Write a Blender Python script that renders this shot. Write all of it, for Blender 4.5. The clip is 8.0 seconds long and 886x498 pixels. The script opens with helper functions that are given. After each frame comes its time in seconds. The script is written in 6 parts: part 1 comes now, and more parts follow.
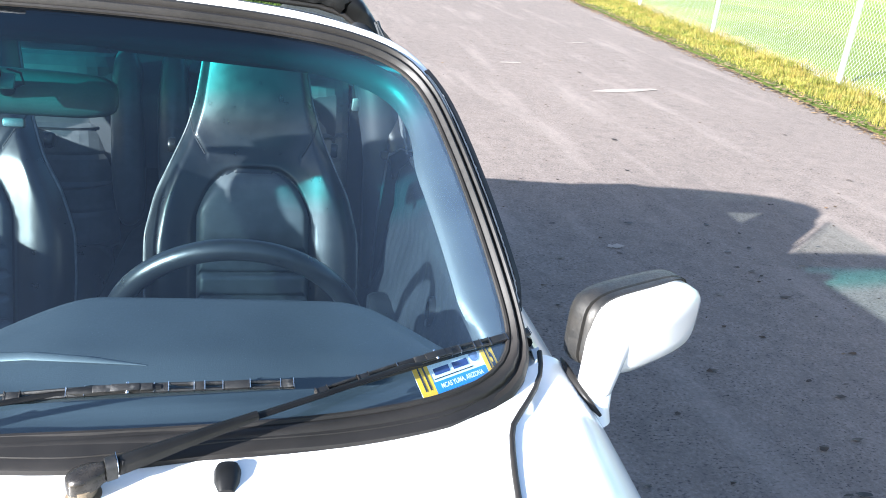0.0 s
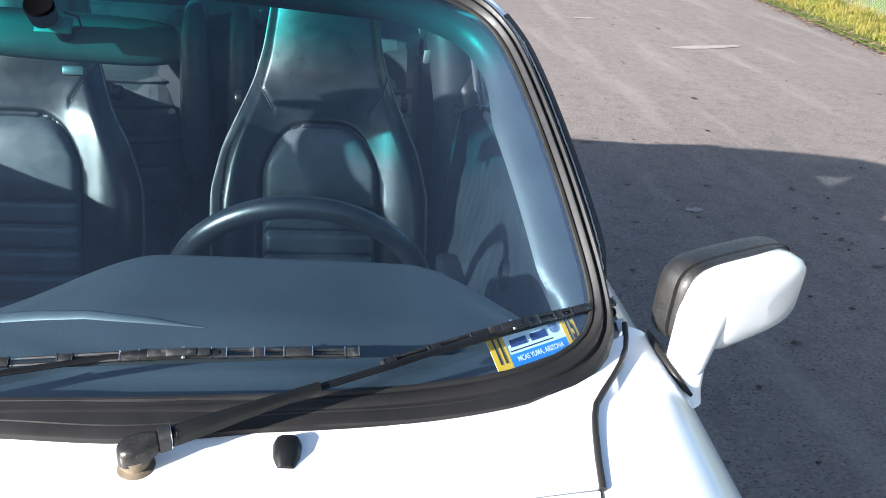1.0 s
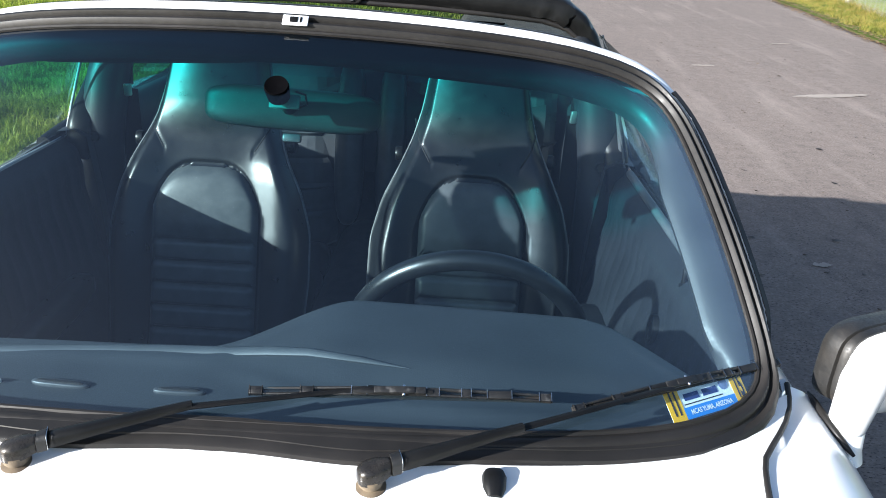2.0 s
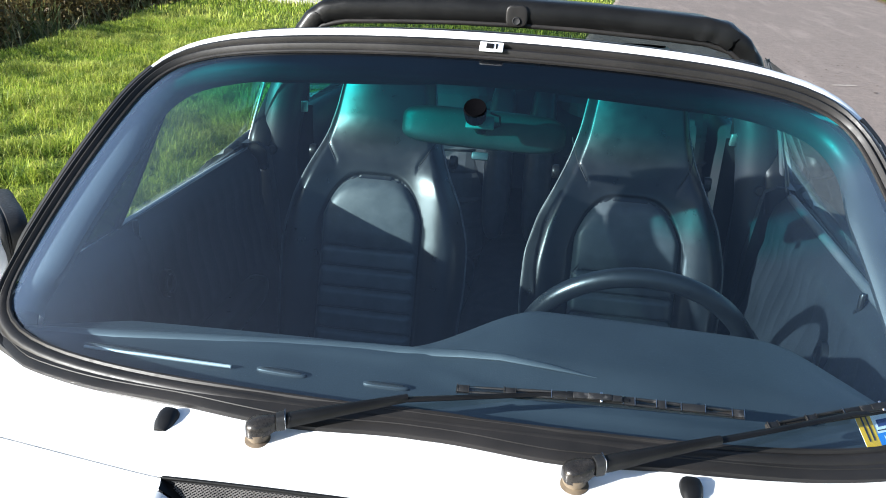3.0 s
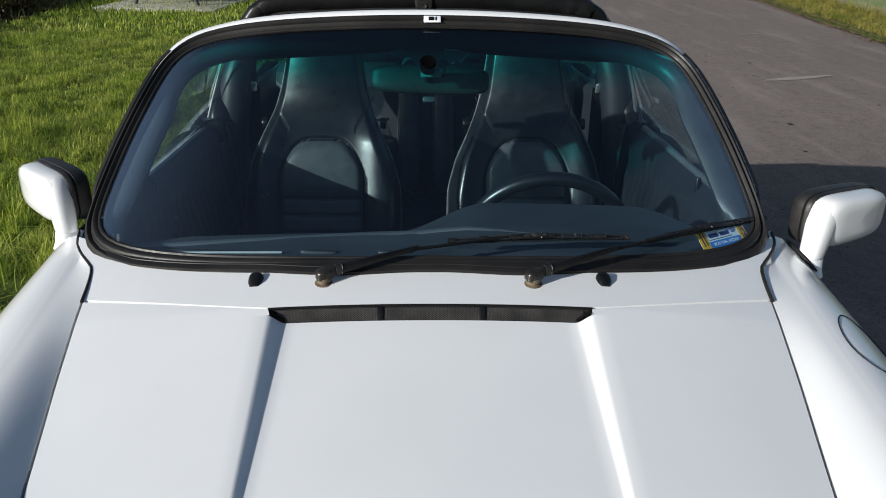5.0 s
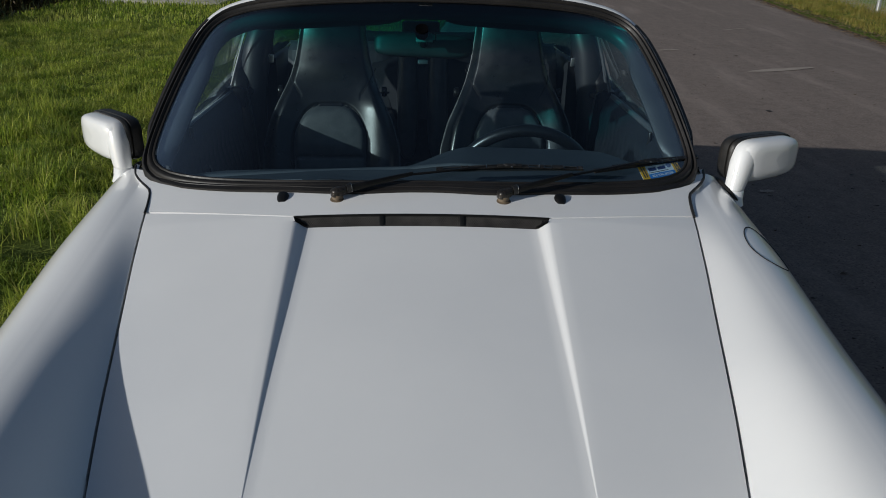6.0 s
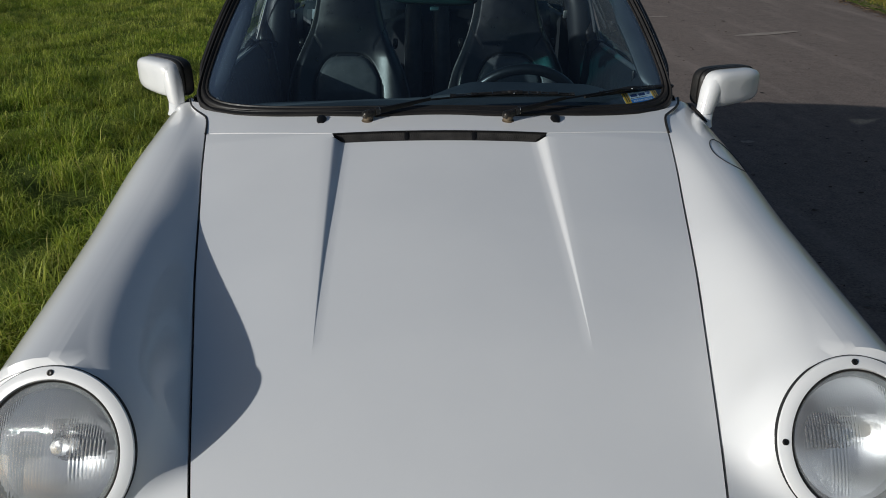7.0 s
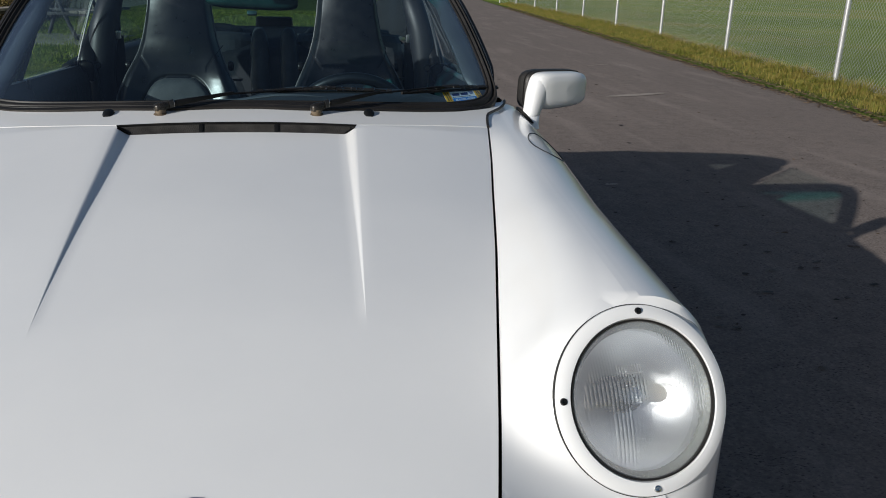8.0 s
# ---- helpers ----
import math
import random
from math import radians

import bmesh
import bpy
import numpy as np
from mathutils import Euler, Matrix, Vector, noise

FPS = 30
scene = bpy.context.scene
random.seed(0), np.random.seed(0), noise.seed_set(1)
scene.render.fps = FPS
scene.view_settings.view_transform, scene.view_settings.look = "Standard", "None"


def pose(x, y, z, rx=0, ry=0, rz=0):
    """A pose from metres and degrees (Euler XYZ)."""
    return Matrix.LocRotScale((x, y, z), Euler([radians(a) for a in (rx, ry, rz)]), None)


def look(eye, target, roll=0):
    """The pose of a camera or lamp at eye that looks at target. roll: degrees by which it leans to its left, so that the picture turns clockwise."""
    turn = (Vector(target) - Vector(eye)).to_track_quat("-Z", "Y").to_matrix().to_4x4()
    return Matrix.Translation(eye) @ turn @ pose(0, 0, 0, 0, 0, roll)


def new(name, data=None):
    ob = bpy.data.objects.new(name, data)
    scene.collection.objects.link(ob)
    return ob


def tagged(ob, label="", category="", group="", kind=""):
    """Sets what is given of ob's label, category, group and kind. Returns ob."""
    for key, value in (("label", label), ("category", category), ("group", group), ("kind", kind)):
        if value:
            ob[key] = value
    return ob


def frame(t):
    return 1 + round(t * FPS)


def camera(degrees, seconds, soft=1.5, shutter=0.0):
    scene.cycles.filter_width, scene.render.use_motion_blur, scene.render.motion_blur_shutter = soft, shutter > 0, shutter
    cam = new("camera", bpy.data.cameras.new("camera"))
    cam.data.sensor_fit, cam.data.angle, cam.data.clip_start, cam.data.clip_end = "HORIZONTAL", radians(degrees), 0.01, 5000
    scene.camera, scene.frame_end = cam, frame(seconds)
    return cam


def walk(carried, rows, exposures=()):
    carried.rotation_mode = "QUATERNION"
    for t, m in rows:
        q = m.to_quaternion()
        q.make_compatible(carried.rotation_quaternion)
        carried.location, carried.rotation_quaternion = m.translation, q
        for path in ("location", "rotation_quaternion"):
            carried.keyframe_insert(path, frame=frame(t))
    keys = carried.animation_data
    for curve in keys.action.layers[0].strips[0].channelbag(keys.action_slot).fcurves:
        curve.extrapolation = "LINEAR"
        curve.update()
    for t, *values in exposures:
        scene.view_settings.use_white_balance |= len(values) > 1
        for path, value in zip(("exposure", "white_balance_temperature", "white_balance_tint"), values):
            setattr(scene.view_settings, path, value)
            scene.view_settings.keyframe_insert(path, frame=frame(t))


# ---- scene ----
cam = camera(57.9, 8.0, soft=0.95)
PATH = [
    (0, (0.317, -0.533, 1.338), (0.743, 1.266, 0.575), 5.9),
    (0.5, (0.352, -0.466, 1.305), (0.704, 1.312, 0.459), 5.7),
    (1, (0.321, -0.464, 1.308), (0.584, 1.319, 0.441), 4.9),
    (1.5, (0.257, -0.488, 1.333), (0.397, 1.323, 0.497), 4.3),
    (1.7, (0.241, -0.511, 1.347), (0.333, 1.312, 0.53), 4.0),
    (2.8, (0.133, -0.606, 1.384), (-0.079, 1.226, 0.609), 3.0),
    (3, (0.116, -0.612, 1.382), (-0.145, 1.212, 0.607), 2.6),
    (3.5, (0.088, -0.647, 1.384), (-0.255, 1.16, 0.599), 0.7),
    (4, (0.069, -0.734, 1.401), (-0.209, 1.078, 0.602), -1.5),
    (4.5, (0.0, -0.915, 1.402), (-0.056, 0.923, 0.617), -0.8),
    (4.7, (-0.016, -0.993, 1.401), (-0.002, 0.849, 0.623), -0.2),
    (5.8, (-0.002, -1.397, 1.395), (0.074, 0.45, 0.632), 1.2),
    (6, (-0.001, -1.47, 1.391), (0.053, 0.372, 0.616), 1.0),
    (6.5, (-0.018, -1.632, 1.395), (0.015, 0.202, 0.599), -0.0),
    (7, (-0.059, -1.814, 1.366), (0.009, 0.006, 0.54), 0.4),
    (7.2, (-0.04, -1.847, 1.365), (0.039, -0.031, 0.531), -0.2),
    (7.5, (-0.006, -1.87, 1.357), (0.138, -0.046, 0.55), -0.4),
    (7.7, (0.054, -1.843, 1.326), (0.256, -0.002, 0.57), 0.0),
    (7.8, (0.093, -1.812, 1.29), (0.329, 0.038, 0.567), 0.2),
    (8, (0.162, -1.756, 1.152), (0.468, 0.113, 0.508), 1.5),
]
EXPOSURES = [(0.0, 2.55, 5900, 10), (0.5, 2.25, 5900, 10), (1.0, 2.0, 5950, 10), (1.5, 1.77, 6000, 10), (3.0, 1.7, 5950, 9), (3.5, 1.55, 6000, 9), (4.0, 1.22, 6050, 9), (4.5, 0.83, 6100, 9), (4.7, 0.6, 6100, 9), (5.8, -0.52, 6100, 9), (6.5, -0.55, 6100, 9), (7.0, -0.55, 6100, 9), (7.5, -0.5, 6100, 10), (8.0, -0.1, 6200, 10)]
walk(cam, [(t, look(eye, target, roll)) for t, eye, target, roll in PATH], EXPOSURES)

# ---- sky and sun ----
SUN_TO = Vector((-2.48, -1.65, 1.0)).normalized()
world = bpy.data.worlds.new("sky")
scene.world = world
world.use_nodes = True
wt = world.node_tree
wt.nodes.clear()
sky = wt.nodes.new("ShaderNodeTexSky")
sky.sky_type = "NISHITA"
sky.sun_disc = False
sky.sun_elevation = math.asin(SUN_TO.z)
sky.sun_rotation = math.atan2(SUN_TO.x, SUN_TO.y)
sky.air_density, sky.dust_density, sky.ozone_density = 1.0, 1.6, 1.5
bg = wt.nodes.new("ShaderNodeBackground")
bg.inputs["Strength"].default_value = 0.066
wout = wt.nodes.new("ShaderNodeOutputWorld")
wt.links.new(sky.outputs[0], bg.inputs[0])
wt.links.new(bg.outputs[0], wout.inputs[0])
sun = bpy.data.lights.new("sun", "SUN")
sun.energy, sun.angle, sun.color = 5.0, radians(0.53), (1.0, 0.95, 0.87)
sun_ob = new("sun", sun)
sun_ob.matrix_world = look(SUN_TO * 60, (0, 0, 0))


# ---- materials ----
def material(name, color=(0.5, 0.5, 0.5), rough=0.5, metal=0.0, coat=0.0, spec=0.5):
    m = bpy.data.materials.new(name)
    m.use_nodes = True
    b = m.node_tree.nodes["Principled BSDF"]
    b.inputs["Base Color"].default_value = (*color, 1)
    b.inputs["Roughness"].default_value = rough
    b.inputs["Metallic"].default_value = metal
    b.inputs["Coat Weight"].default_value = coat
    b.inputs["Coat Roughness"].default_value = 0.04
    b.inputs["Specular IOR Level"].default_value = spec
    return m, m.node_tree, b


def coords(nt):
    return nt.nodes.new("ShaderNodeTexCoord").outputs["Object"]


def noise_of(nt, scale, detail=4.0, rough=0.55, vec=None):
    n = nt.nodes.new("ShaderNodeTexNoise")
    n.inputs["Scale"].default_value = scale
    n.inputs["Detail"].default_value = detail
    n.inputs["Roughness"].default_value = rough
    nt.links.new(vec if vec else coords(nt), n.inputs["Vector"])
    return n.outputs["Fac"]


def ramp(nt, fac, stops):
    r = nt.nodes.new("ShaderNodeValToRGB")
    e = r.color_ramp.elements
    while len(e) < len(stops):
        e.new(0.5)
    for k, (p, c) in enumerate(stops):
        e[k].position = p
        e[k].color = (*c, 1) if len(c) == 3 else c
    nt.links.new(fac, r.inputs["Fac"])
    return r.outputs["Color"]


def grey(v):
    return (v, v, v)


def mixed(nt, fac, a, b, mode="MIX"):
    n = nt.nodes.new("ShaderNodeMix")
    n.data_type, n.blend_type = "RGBA", mode
    for socket, value in ((n.inputs["Factor"], fac), (n.inputs["A"], a), (n.inputs["B"], b)):
        if isinstance(value, (int, float)):
            socket.default_value = value
        elif isinstance(value, tuple):
            socket.default_value = (*value, 1)
        else:
            nt.links.new(value, socket)
    return n.outputs["Result"]


def bumped(nt, b, height, strength=0.3, distance=0.002):
    n = nt.nodes.new("ShaderNodeBump")
    n.inputs["Strength"].default_value = strength
    n.inputs["Distance"].default_value = distance
    nt.links.new(height, n.inputs["Height"])
    nt.links.new(n.outputs[0], b.inputs["Normal"])


def grained(name, stops, scale, rough=(0.4, 0.6), bump=0.2, dist=0.001, fine=None, metal=0.0, coat=0.0, spec=0.5):
    """A surface whose colour wanders between the stops, with fine relief and uneven gloss."""
    m, nt, b = material(name, metal=metal, coat=coat, spec=spec)
    broad = noise_of(nt, scale)
    nt.links.new(ramp(nt, broad, stops), b.inputs["Base Color"])
    small = noise_of(nt, fine or scale * 12, 6)
    nt.links.new(ramp(nt, small, [(0.3, grey(rough[0])), (0.7, grey(rough[1]))]), b.inputs["Roughness"])
    if bump:
        bumped(nt, b, small, bump, dist)
    return m


def paint_material():
    m, nt, b = material("white_paint", (0.78, 0.79, 0.8), 0.32, coat=1.0)
    dust_haze = noise_of(nt, 3.0, 6)
    nt.links.new(ramp(nt, dust_haze, [(0.3, (0.742, 0.750, 0.754)), (0.75, (0.798, 0.803, 0.800))]), b.inputs["Base Color"])
    specks = noise_of(nt, 160.0, 3)
    nt.links.new(ramp(nt, specks, [(0.35, grey(0.28)), (0.75, grey(0.4))]), b.inputs["Roughness"])
    b.inputs["Coat Roughness"].default_value = 0.07
    return m


def gloss_share(nt, least=0.036):
    """Share of mirrored light on a thin pane: Schlick's law for its two faces together."""
    lw = nt.nodes.new("ShaderNodeLayerWeight")
    lw.inputs["Blend"].default_value = 0.5
    p = nt.nodes.new("ShaderNodeMath")
    p.operation = "POWER"
    p.inputs[1].default_value = 5.0
    nt.links.new(lw.outputs["Facing"], p.inputs[0])
    mr = nt.nodes.new("ShaderNodeMapRange")
    mr.inputs["To Min"].default_value, mr.inputs["To Max"].default_value = least, 1.0
    nt.links.new(p.outputs[0], mr.inputs["Value"])
    add = nt.nodes.new("ShaderNodeMath")
    add.inputs[1].default_value = 1.0
    nt.links.new(mr.outputs[0], add.inputs[0])
    div = nt.nodes.new("ShaderNodeMath")
    div.operation = "DIVIDE"
    nt.links.new(mr.outputs[0], div.inputs[0])
    nt.links.new(add.outputs[0], div.inputs[1])
    dbl = nt.nodes.new("ShaderNodeMath")
    dbl.operation = "MULTIPLY"
    dbl.inputs[1].default_value = 2.0
    nt.links.new(div.outputs[0], dbl.inputs[0])
    return dbl.outputs[0]


def glass_material(name, tint=(0.86, 0.93, 0.92), band=None, dim=0.0):
    """Thin glass: tinted light through it, Fresnel gloss on it. band: (low, high, colour) in object z."""
    m = bpy.data.materials.new(name)
    m.use_nodes = True
    nt = m.node_tree
    nt.nodes.clear()
    out = nt.nodes.new("ShaderNodeOutputMaterial")
    clear = nt.nodes.new("ShaderNodeBsdfTransparent")
    clear.inputs["Color"].default_value = (*tint, 1)
    if band:
        low, high, color = band
        sep = nt.nodes.new("ShaderNodeSeparateXYZ")
        nt.links.new(coords(nt), sep.inputs[0])
        mr = nt.nodes.new("ShaderNodeMapRange")
        mr.inputs["From Min"].default_value, mr.inputs["From Max"].default_value = low, high
        nt.links.new(sep.outputs["Z"], mr.inputs["Value"])
        nt.links.new(ramp(nt, mr.outputs[0], [(0.0, tint), (0.42, (0.13, 0.74, 0.72)), (0.75, (0.03, 0.52, 0.54)), (1.0, color)]), clear.inputs["Color"])
    gloss = nt.nodes.new("ShaderNodeBsdfGlossy")
    gloss.inputs["Roughness"].default_value = 0.03
    mix = nt.nodes.new("ShaderNodeMixShader")
    nt.links.new(gloss_share(nt), mix.inputs[0])
    nt.links.new(clear.outputs[0], mix.inputs[1])
    nt.links.new(gloss.outputs[0], mix.inputs[2])
    last = mix
    if dim:
        # a film of dust on the pane, coloured blue for the sky mirrored there
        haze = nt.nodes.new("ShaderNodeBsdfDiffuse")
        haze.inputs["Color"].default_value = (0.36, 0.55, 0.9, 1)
        dust_haze = noise_of(nt, 5.0, 6)
        amount = ramp(nt, dust_haze, [(0.3, grey(dim * 0.6)), (0.75, grey(dim * 1.5))])
        if band:
            # denser at the two ends, where it stands in for the sky's reflection
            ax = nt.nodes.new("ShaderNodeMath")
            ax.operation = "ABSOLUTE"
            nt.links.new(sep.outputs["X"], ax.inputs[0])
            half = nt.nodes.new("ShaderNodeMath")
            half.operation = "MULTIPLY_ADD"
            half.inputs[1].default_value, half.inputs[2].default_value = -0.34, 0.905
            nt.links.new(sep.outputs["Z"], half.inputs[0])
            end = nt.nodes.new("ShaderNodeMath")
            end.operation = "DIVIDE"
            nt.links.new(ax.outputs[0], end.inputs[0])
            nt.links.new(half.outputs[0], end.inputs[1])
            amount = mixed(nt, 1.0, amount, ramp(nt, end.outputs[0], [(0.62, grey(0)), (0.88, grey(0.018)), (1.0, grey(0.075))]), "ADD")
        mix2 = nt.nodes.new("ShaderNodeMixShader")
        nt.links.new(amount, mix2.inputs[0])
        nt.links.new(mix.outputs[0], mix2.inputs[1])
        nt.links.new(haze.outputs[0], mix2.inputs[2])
        last = mix2
    nt.links.new(last.outputs[0], out.inputs["Surface"])
    return m


def asphalt_material():
    m, nt, b = material("asphalt", rough=0.9, spec=0.2)
    vec = coords(nt)
    broad = noise_of(nt, 0.45, 5, 0.6, vec)
    stone = noise_of(nt, 90.0, 3, 0.6, vec)
    patch = noise_of(nt, 2.6, 6, 0.65, vec)
    base = ramp(nt, broad, [(0.3, (0.226, 0.180, 0.153)), (0.7, (0.292, 0.233, 0.198))])
    base = mixed(nt, 0.55, base, ramp(nt, stone, [(0.28, (0.075, 0.066, 0.062)), (0.52, (0.165, 0.140, 0.127)), (0.8, (0.30, 0.258, 0.232))]))
    base = mixed(nt, ramp(nt, patch, [(0.55, grey(0)), (0.75, grey(0.3))]), base, (0.09, 0.08, 0.075))
    mottle = noise_of(nt, 11.0, 5, 0.7, vec)
    base = mixed(nt, ramp(nt, mottle, [(0.3, grey(0.42)), (0.55, grey(0.0))]), base, (0.10, 0.086, 0.078))
    pits = nt.nodes.new("ShaderNodeTexVoronoi")
    pits.inputs["Scale"].default_value = 26.0
    nt.links.new(vec, pits.inputs["Vector"])
    base = mixed(nt, ramp(nt, pits.outputs["Distance"], [(0.05, grey(0.6)), (0.16, grey(0.0))]), base, (0.045, 0.04, 0.038))
    # small open pits between the stones, in loose clusters
    fine = nt.nodes.new("ShaderNodeMapping")
    fine.inputs["Scale"].default_value = (0.5, 1.0, 1.0)
    fine.inputs["Rotation"].default_value = (0, 0, radians(8))
    nt.links.new(vec, fine.inputs["Vector"])
    holes = ramp(nt, noise_of(nt, 150.0, 2, 0.5, fine.outputs[0]), [(0.58, grey(0.0)), (0.68, grey(0.85))])
    holes = mixed(nt, 1.0, holes, ramp(nt, noise_of(nt, 5.0, 4, 0.6, vec), [(0.35, grey(0.25)), (0.6, grey(1.0))]), "MULTIPLY")
    base = mixed(nt, holes, base, (0.03, 0.027, 0.026))
    chips = ramp(nt, noise_of(nt, 210.0, 2, 0.5, vec), [(0.70, grey(0.0)), (0.76, grey(0.5))])
    base = mixed(nt, chips, base, (0.42, 0.39, 0.36))
    # long pale scuffs along the lane
    stretch = nt.nodes.new("ShaderNodeMapping")
    stretch.inputs["Scale"].default_value = (3.2, 0.5, 1.0)
    stretch.inputs["Rotation"].default_value = (0, 0, radians(24))
    nt.links.new(vec, stretch.inputs["Vector"])
    scuff = noise_of(nt, 1.0, 5, 0.6, stretch.outputs[0])
    base = mixed(nt, ramp(nt, scuff, [(0.52, grey(0.0)), (0.72, grey(0.35))]), base, (0.36, 0.305, 0.27))
    nt.links.new(base, b.inputs["Base Color"])
    bumped(nt, b, stone, 0.45, 0.004)
    return m


def soil_material(name, stops, scale=1.6, speckle=0.5):
    m, nt, b = material(name, rough=0.95, spec=0.1)
    vec = coords(nt)
    broad = noise_of(nt, scale, 6, 0.65, vec)
    fine = noise_of(nt, 45.0, 6, 0.7, vec)
    base = mixed(nt, speckle, ramp(nt, broad, stops), ramp(nt, fine, [(0.3, (0.06, 0.09, 0.02)), (0.7, (0.22, 0.29, 0.06))]))
    nt.links.new(base, b.inputs["Base Color"])
    bumped(nt, b, fine, 1.0, 0.03)
    return m


def leaf_material(name, stops, trans=0.45):
    """Blades and leaves: each island its own shade, some light through it."""
    m, nt, b = material(name, rough=0.5, spec=0.3)
    geo = nt.nodes.new("ShaderNodeNewGeometry")
    col = ramp(nt, geo.outputs["Random Per Island"], stops)
    broad = noise_of(nt, 0.9, 4)
    col = mixed(nt, ramp(nt, broad, [(0.35, grey(0.0)), (0.7, grey(0.45))]), col, stops[-1][1])
    tuft = noise_of(nt, 6.5, 3)
    col = mixed(nt, ramp(nt, tuft, [(0.36, grey(0.75)), (0.56, grey(0.0))]), col, stops[0][1])
    nt.links.new(col, b.inputs["Base Color"])
    thin = nt.nodes.new("ShaderNodeBsdfTranslucent")
    nt.links.new(col, thin.inputs["Color"])
    mix = nt.nodes.new("ShaderNodeMixShader")
    mix.inputs[0].default_value = trans
    out = nt.nodes["Material Output"]
    nt.links.new(b.outputs[0], mix.inputs[1])
    nt.links.new(thin.outputs[0], mix.inputs[2])
    nt.links.new(mix.outputs[0], out.inputs["Surface"])
    return m


def leather_material(name, dark, light, rough):
    m, nt, b = material(name, rough=0.4, spec=0.55)
    vec = coords(nt)
    cells = nt.nodes.new("ShaderNodeTexVoronoi")
    cells.inputs["Scale"].default_value = 420
    nt.links.new(vec, cells.inputs["Vector"])
    crease = noise_of(nt, 26, 6, 0.65, vec)
    nt.links.new(ramp(nt, crease, [(0.3, dark), (0.75, light)]), b.inputs["Base Color"])
    nt.links.new(ramp(nt, crease, [(0.3, grey(rough - 0.05)), (0.75, grey(rough + 0.07))]), b.inputs["Roughness"])
    both = nt.nodes.new("ShaderNodeMath")
    both.operation = "MULTIPLY_ADD"
    both.inputs[1].default_value = 0.25
    nt.links.new(cells.outputs["Distance"], both.inputs[0])
    nt.links.new(crease, both.inputs[2])
    bumped(nt, b, both.outputs[0], 0.16, 0.0010)
    return m


def lens_material():
    """Fluted headlamp glass."""
    m = bpy.data.materials.new("lamp_glass")
    m.use_nodes = True
    nt = m.node_tree
    nt.nodes.clear()
    out = nt.nodes.new("ShaderNodeOutputMaterial")
    clear = nt.nodes.new("ShaderNodeBsdfRefraction")
    clear.inputs["IOR"].default_value, clear.inputs["Roughness"].default_value = 1.3, 0.02
    clear.inputs["Color"].default_value = (0.94, 0.96, 0.96, 1)
    gloss = nt.nodes.new("ShaderNodeBsdfGlossy")
    gloss.inputs["Roughness"].default_value = 0.06
    straight = nt.nodes.new("ShaderNodeBsdfTransparent")
    straight.inputs["Color"].default_value = (0.93, 0.95, 0.95, 1)
    body = nt.nodes.new("ShaderNodeMixShader")
    body.inputs[0].default_value = 0.22
    nt.links.new(clear.outputs[0], body.inputs[1])
    nt.links.new(straight.outputs[0], body.inputs[2])
    mix = nt.nodes.new("ShaderNodeMixShader")
    nt.links.new(gloss_share(nt, 0.06), mix.inputs[0])
    nt.links.new(body.outputs[0], mix.inputs[1])
    nt.links.new(gloss.outputs[0], mix.inputs[2])
    # bloom of age on the glass, bluish to stand for mirrored sky too
    bloom_sheen = nt.nodes.new("ShaderNodeBsdfDiffuse")
    bloom_sheen.inputs["Color"].default_value = (0.74, 0.76, 0.80, 1)
    hazed = nt.nodes.new("ShaderNodeMixShader")
    nt.links.new(ramp(nt, noise_of(nt, 14, 5), [(0.3, grey(0.09)), (0.75, grey(0.18))]), hazed.inputs[0])
    nt.links.new(mix.outputs[0], hazed.inputs[1])
    nt.links.new(bloom_sheen.outputs[0], hazed.inputs[2])
    nt.links.new(hazed.outputs[0], out.inputs["Surface"])
    return m


PAINT = paint_material()
RUBBER = grained("black_rubber", [(0.3, (0.010, 0.0095, 0.009)), (0.75, (0.022, 0.020, 0.019))], 9, (0.36, 0.52), 0.15, 0.0006, spec=0.27)
TRIM = grained("satin_black_trim", [(0.3, grey(0.004)), (0.75, grey(0.010))], 14, (0.28, 0.42), 0.25, 0.0005, spec=0.22)
PLASTIC = grained("black_plastic", [(0.3, grey(0.004)), (0.75, grey(0.009))], 20, (0.28, 0.42), 0.2, 0.0005, spec=0.35)
PIPING = grained("worn_piping", [(0.3, grey(0.1)), (0.75, grey(0.2))], 40, (0.4, 0.6), 0.1, 0.0004)
PILLAR = grained("grey_pillar_trim", [(0.3, (0.036, 0.039, 0.044)), (0.75, (0.060, 0.064, 0.070))], 9, (0.38, 0.52), 0.15, 0.0005, 300)
SEAL_INK = material("seal_ink", (0.16, 0.2, 0.34), 0.6)[0]
WORN_BLACK = grained("worn_black_metal", [(0.3, grey(0.006)), (0.62, grey(0.012)), (0.8, grey(0.07))], 90, (0.3, 0.55), 0.3, 0.0005, 400)
CAP = grained("weathered_cap", [(0.3, (0.022, 0.020, 0.019)), (0.6, (0.040, 0.036, 0.032)), (0.8, (0.085, 0.07, 0.056))], 45, (0.2, 0.38), 0.2, 0.0005, 300, metal=0.5)
MESH_METAL = grained("mesh_metal", [(0.3, (0.038, 0.036, 0.034)), (0.75, (0.10, 0.094, 0.087))], 30, (0.4, 0.6), 0.1, 0.0005, metal=0.4)
# for worn edges, and for window edges whose sunlit gleam is painted
PALE_EDGE = grained("pale_worn_and_sunlit_edge", [(0.3, grey(0.3)), (0.75, grey(0.5))], 30, (0.35, 0.6), 0.1, 0.0004)
DOOR_VINYL = grained("door_vinyl", [(0.3, (0.009, 0.0105, 0.013)), (0.75, (0.019, 0.022, 0.027))], 7, (0.4, 0.55), 0.15, 0.0006, 320, spec=0.35)
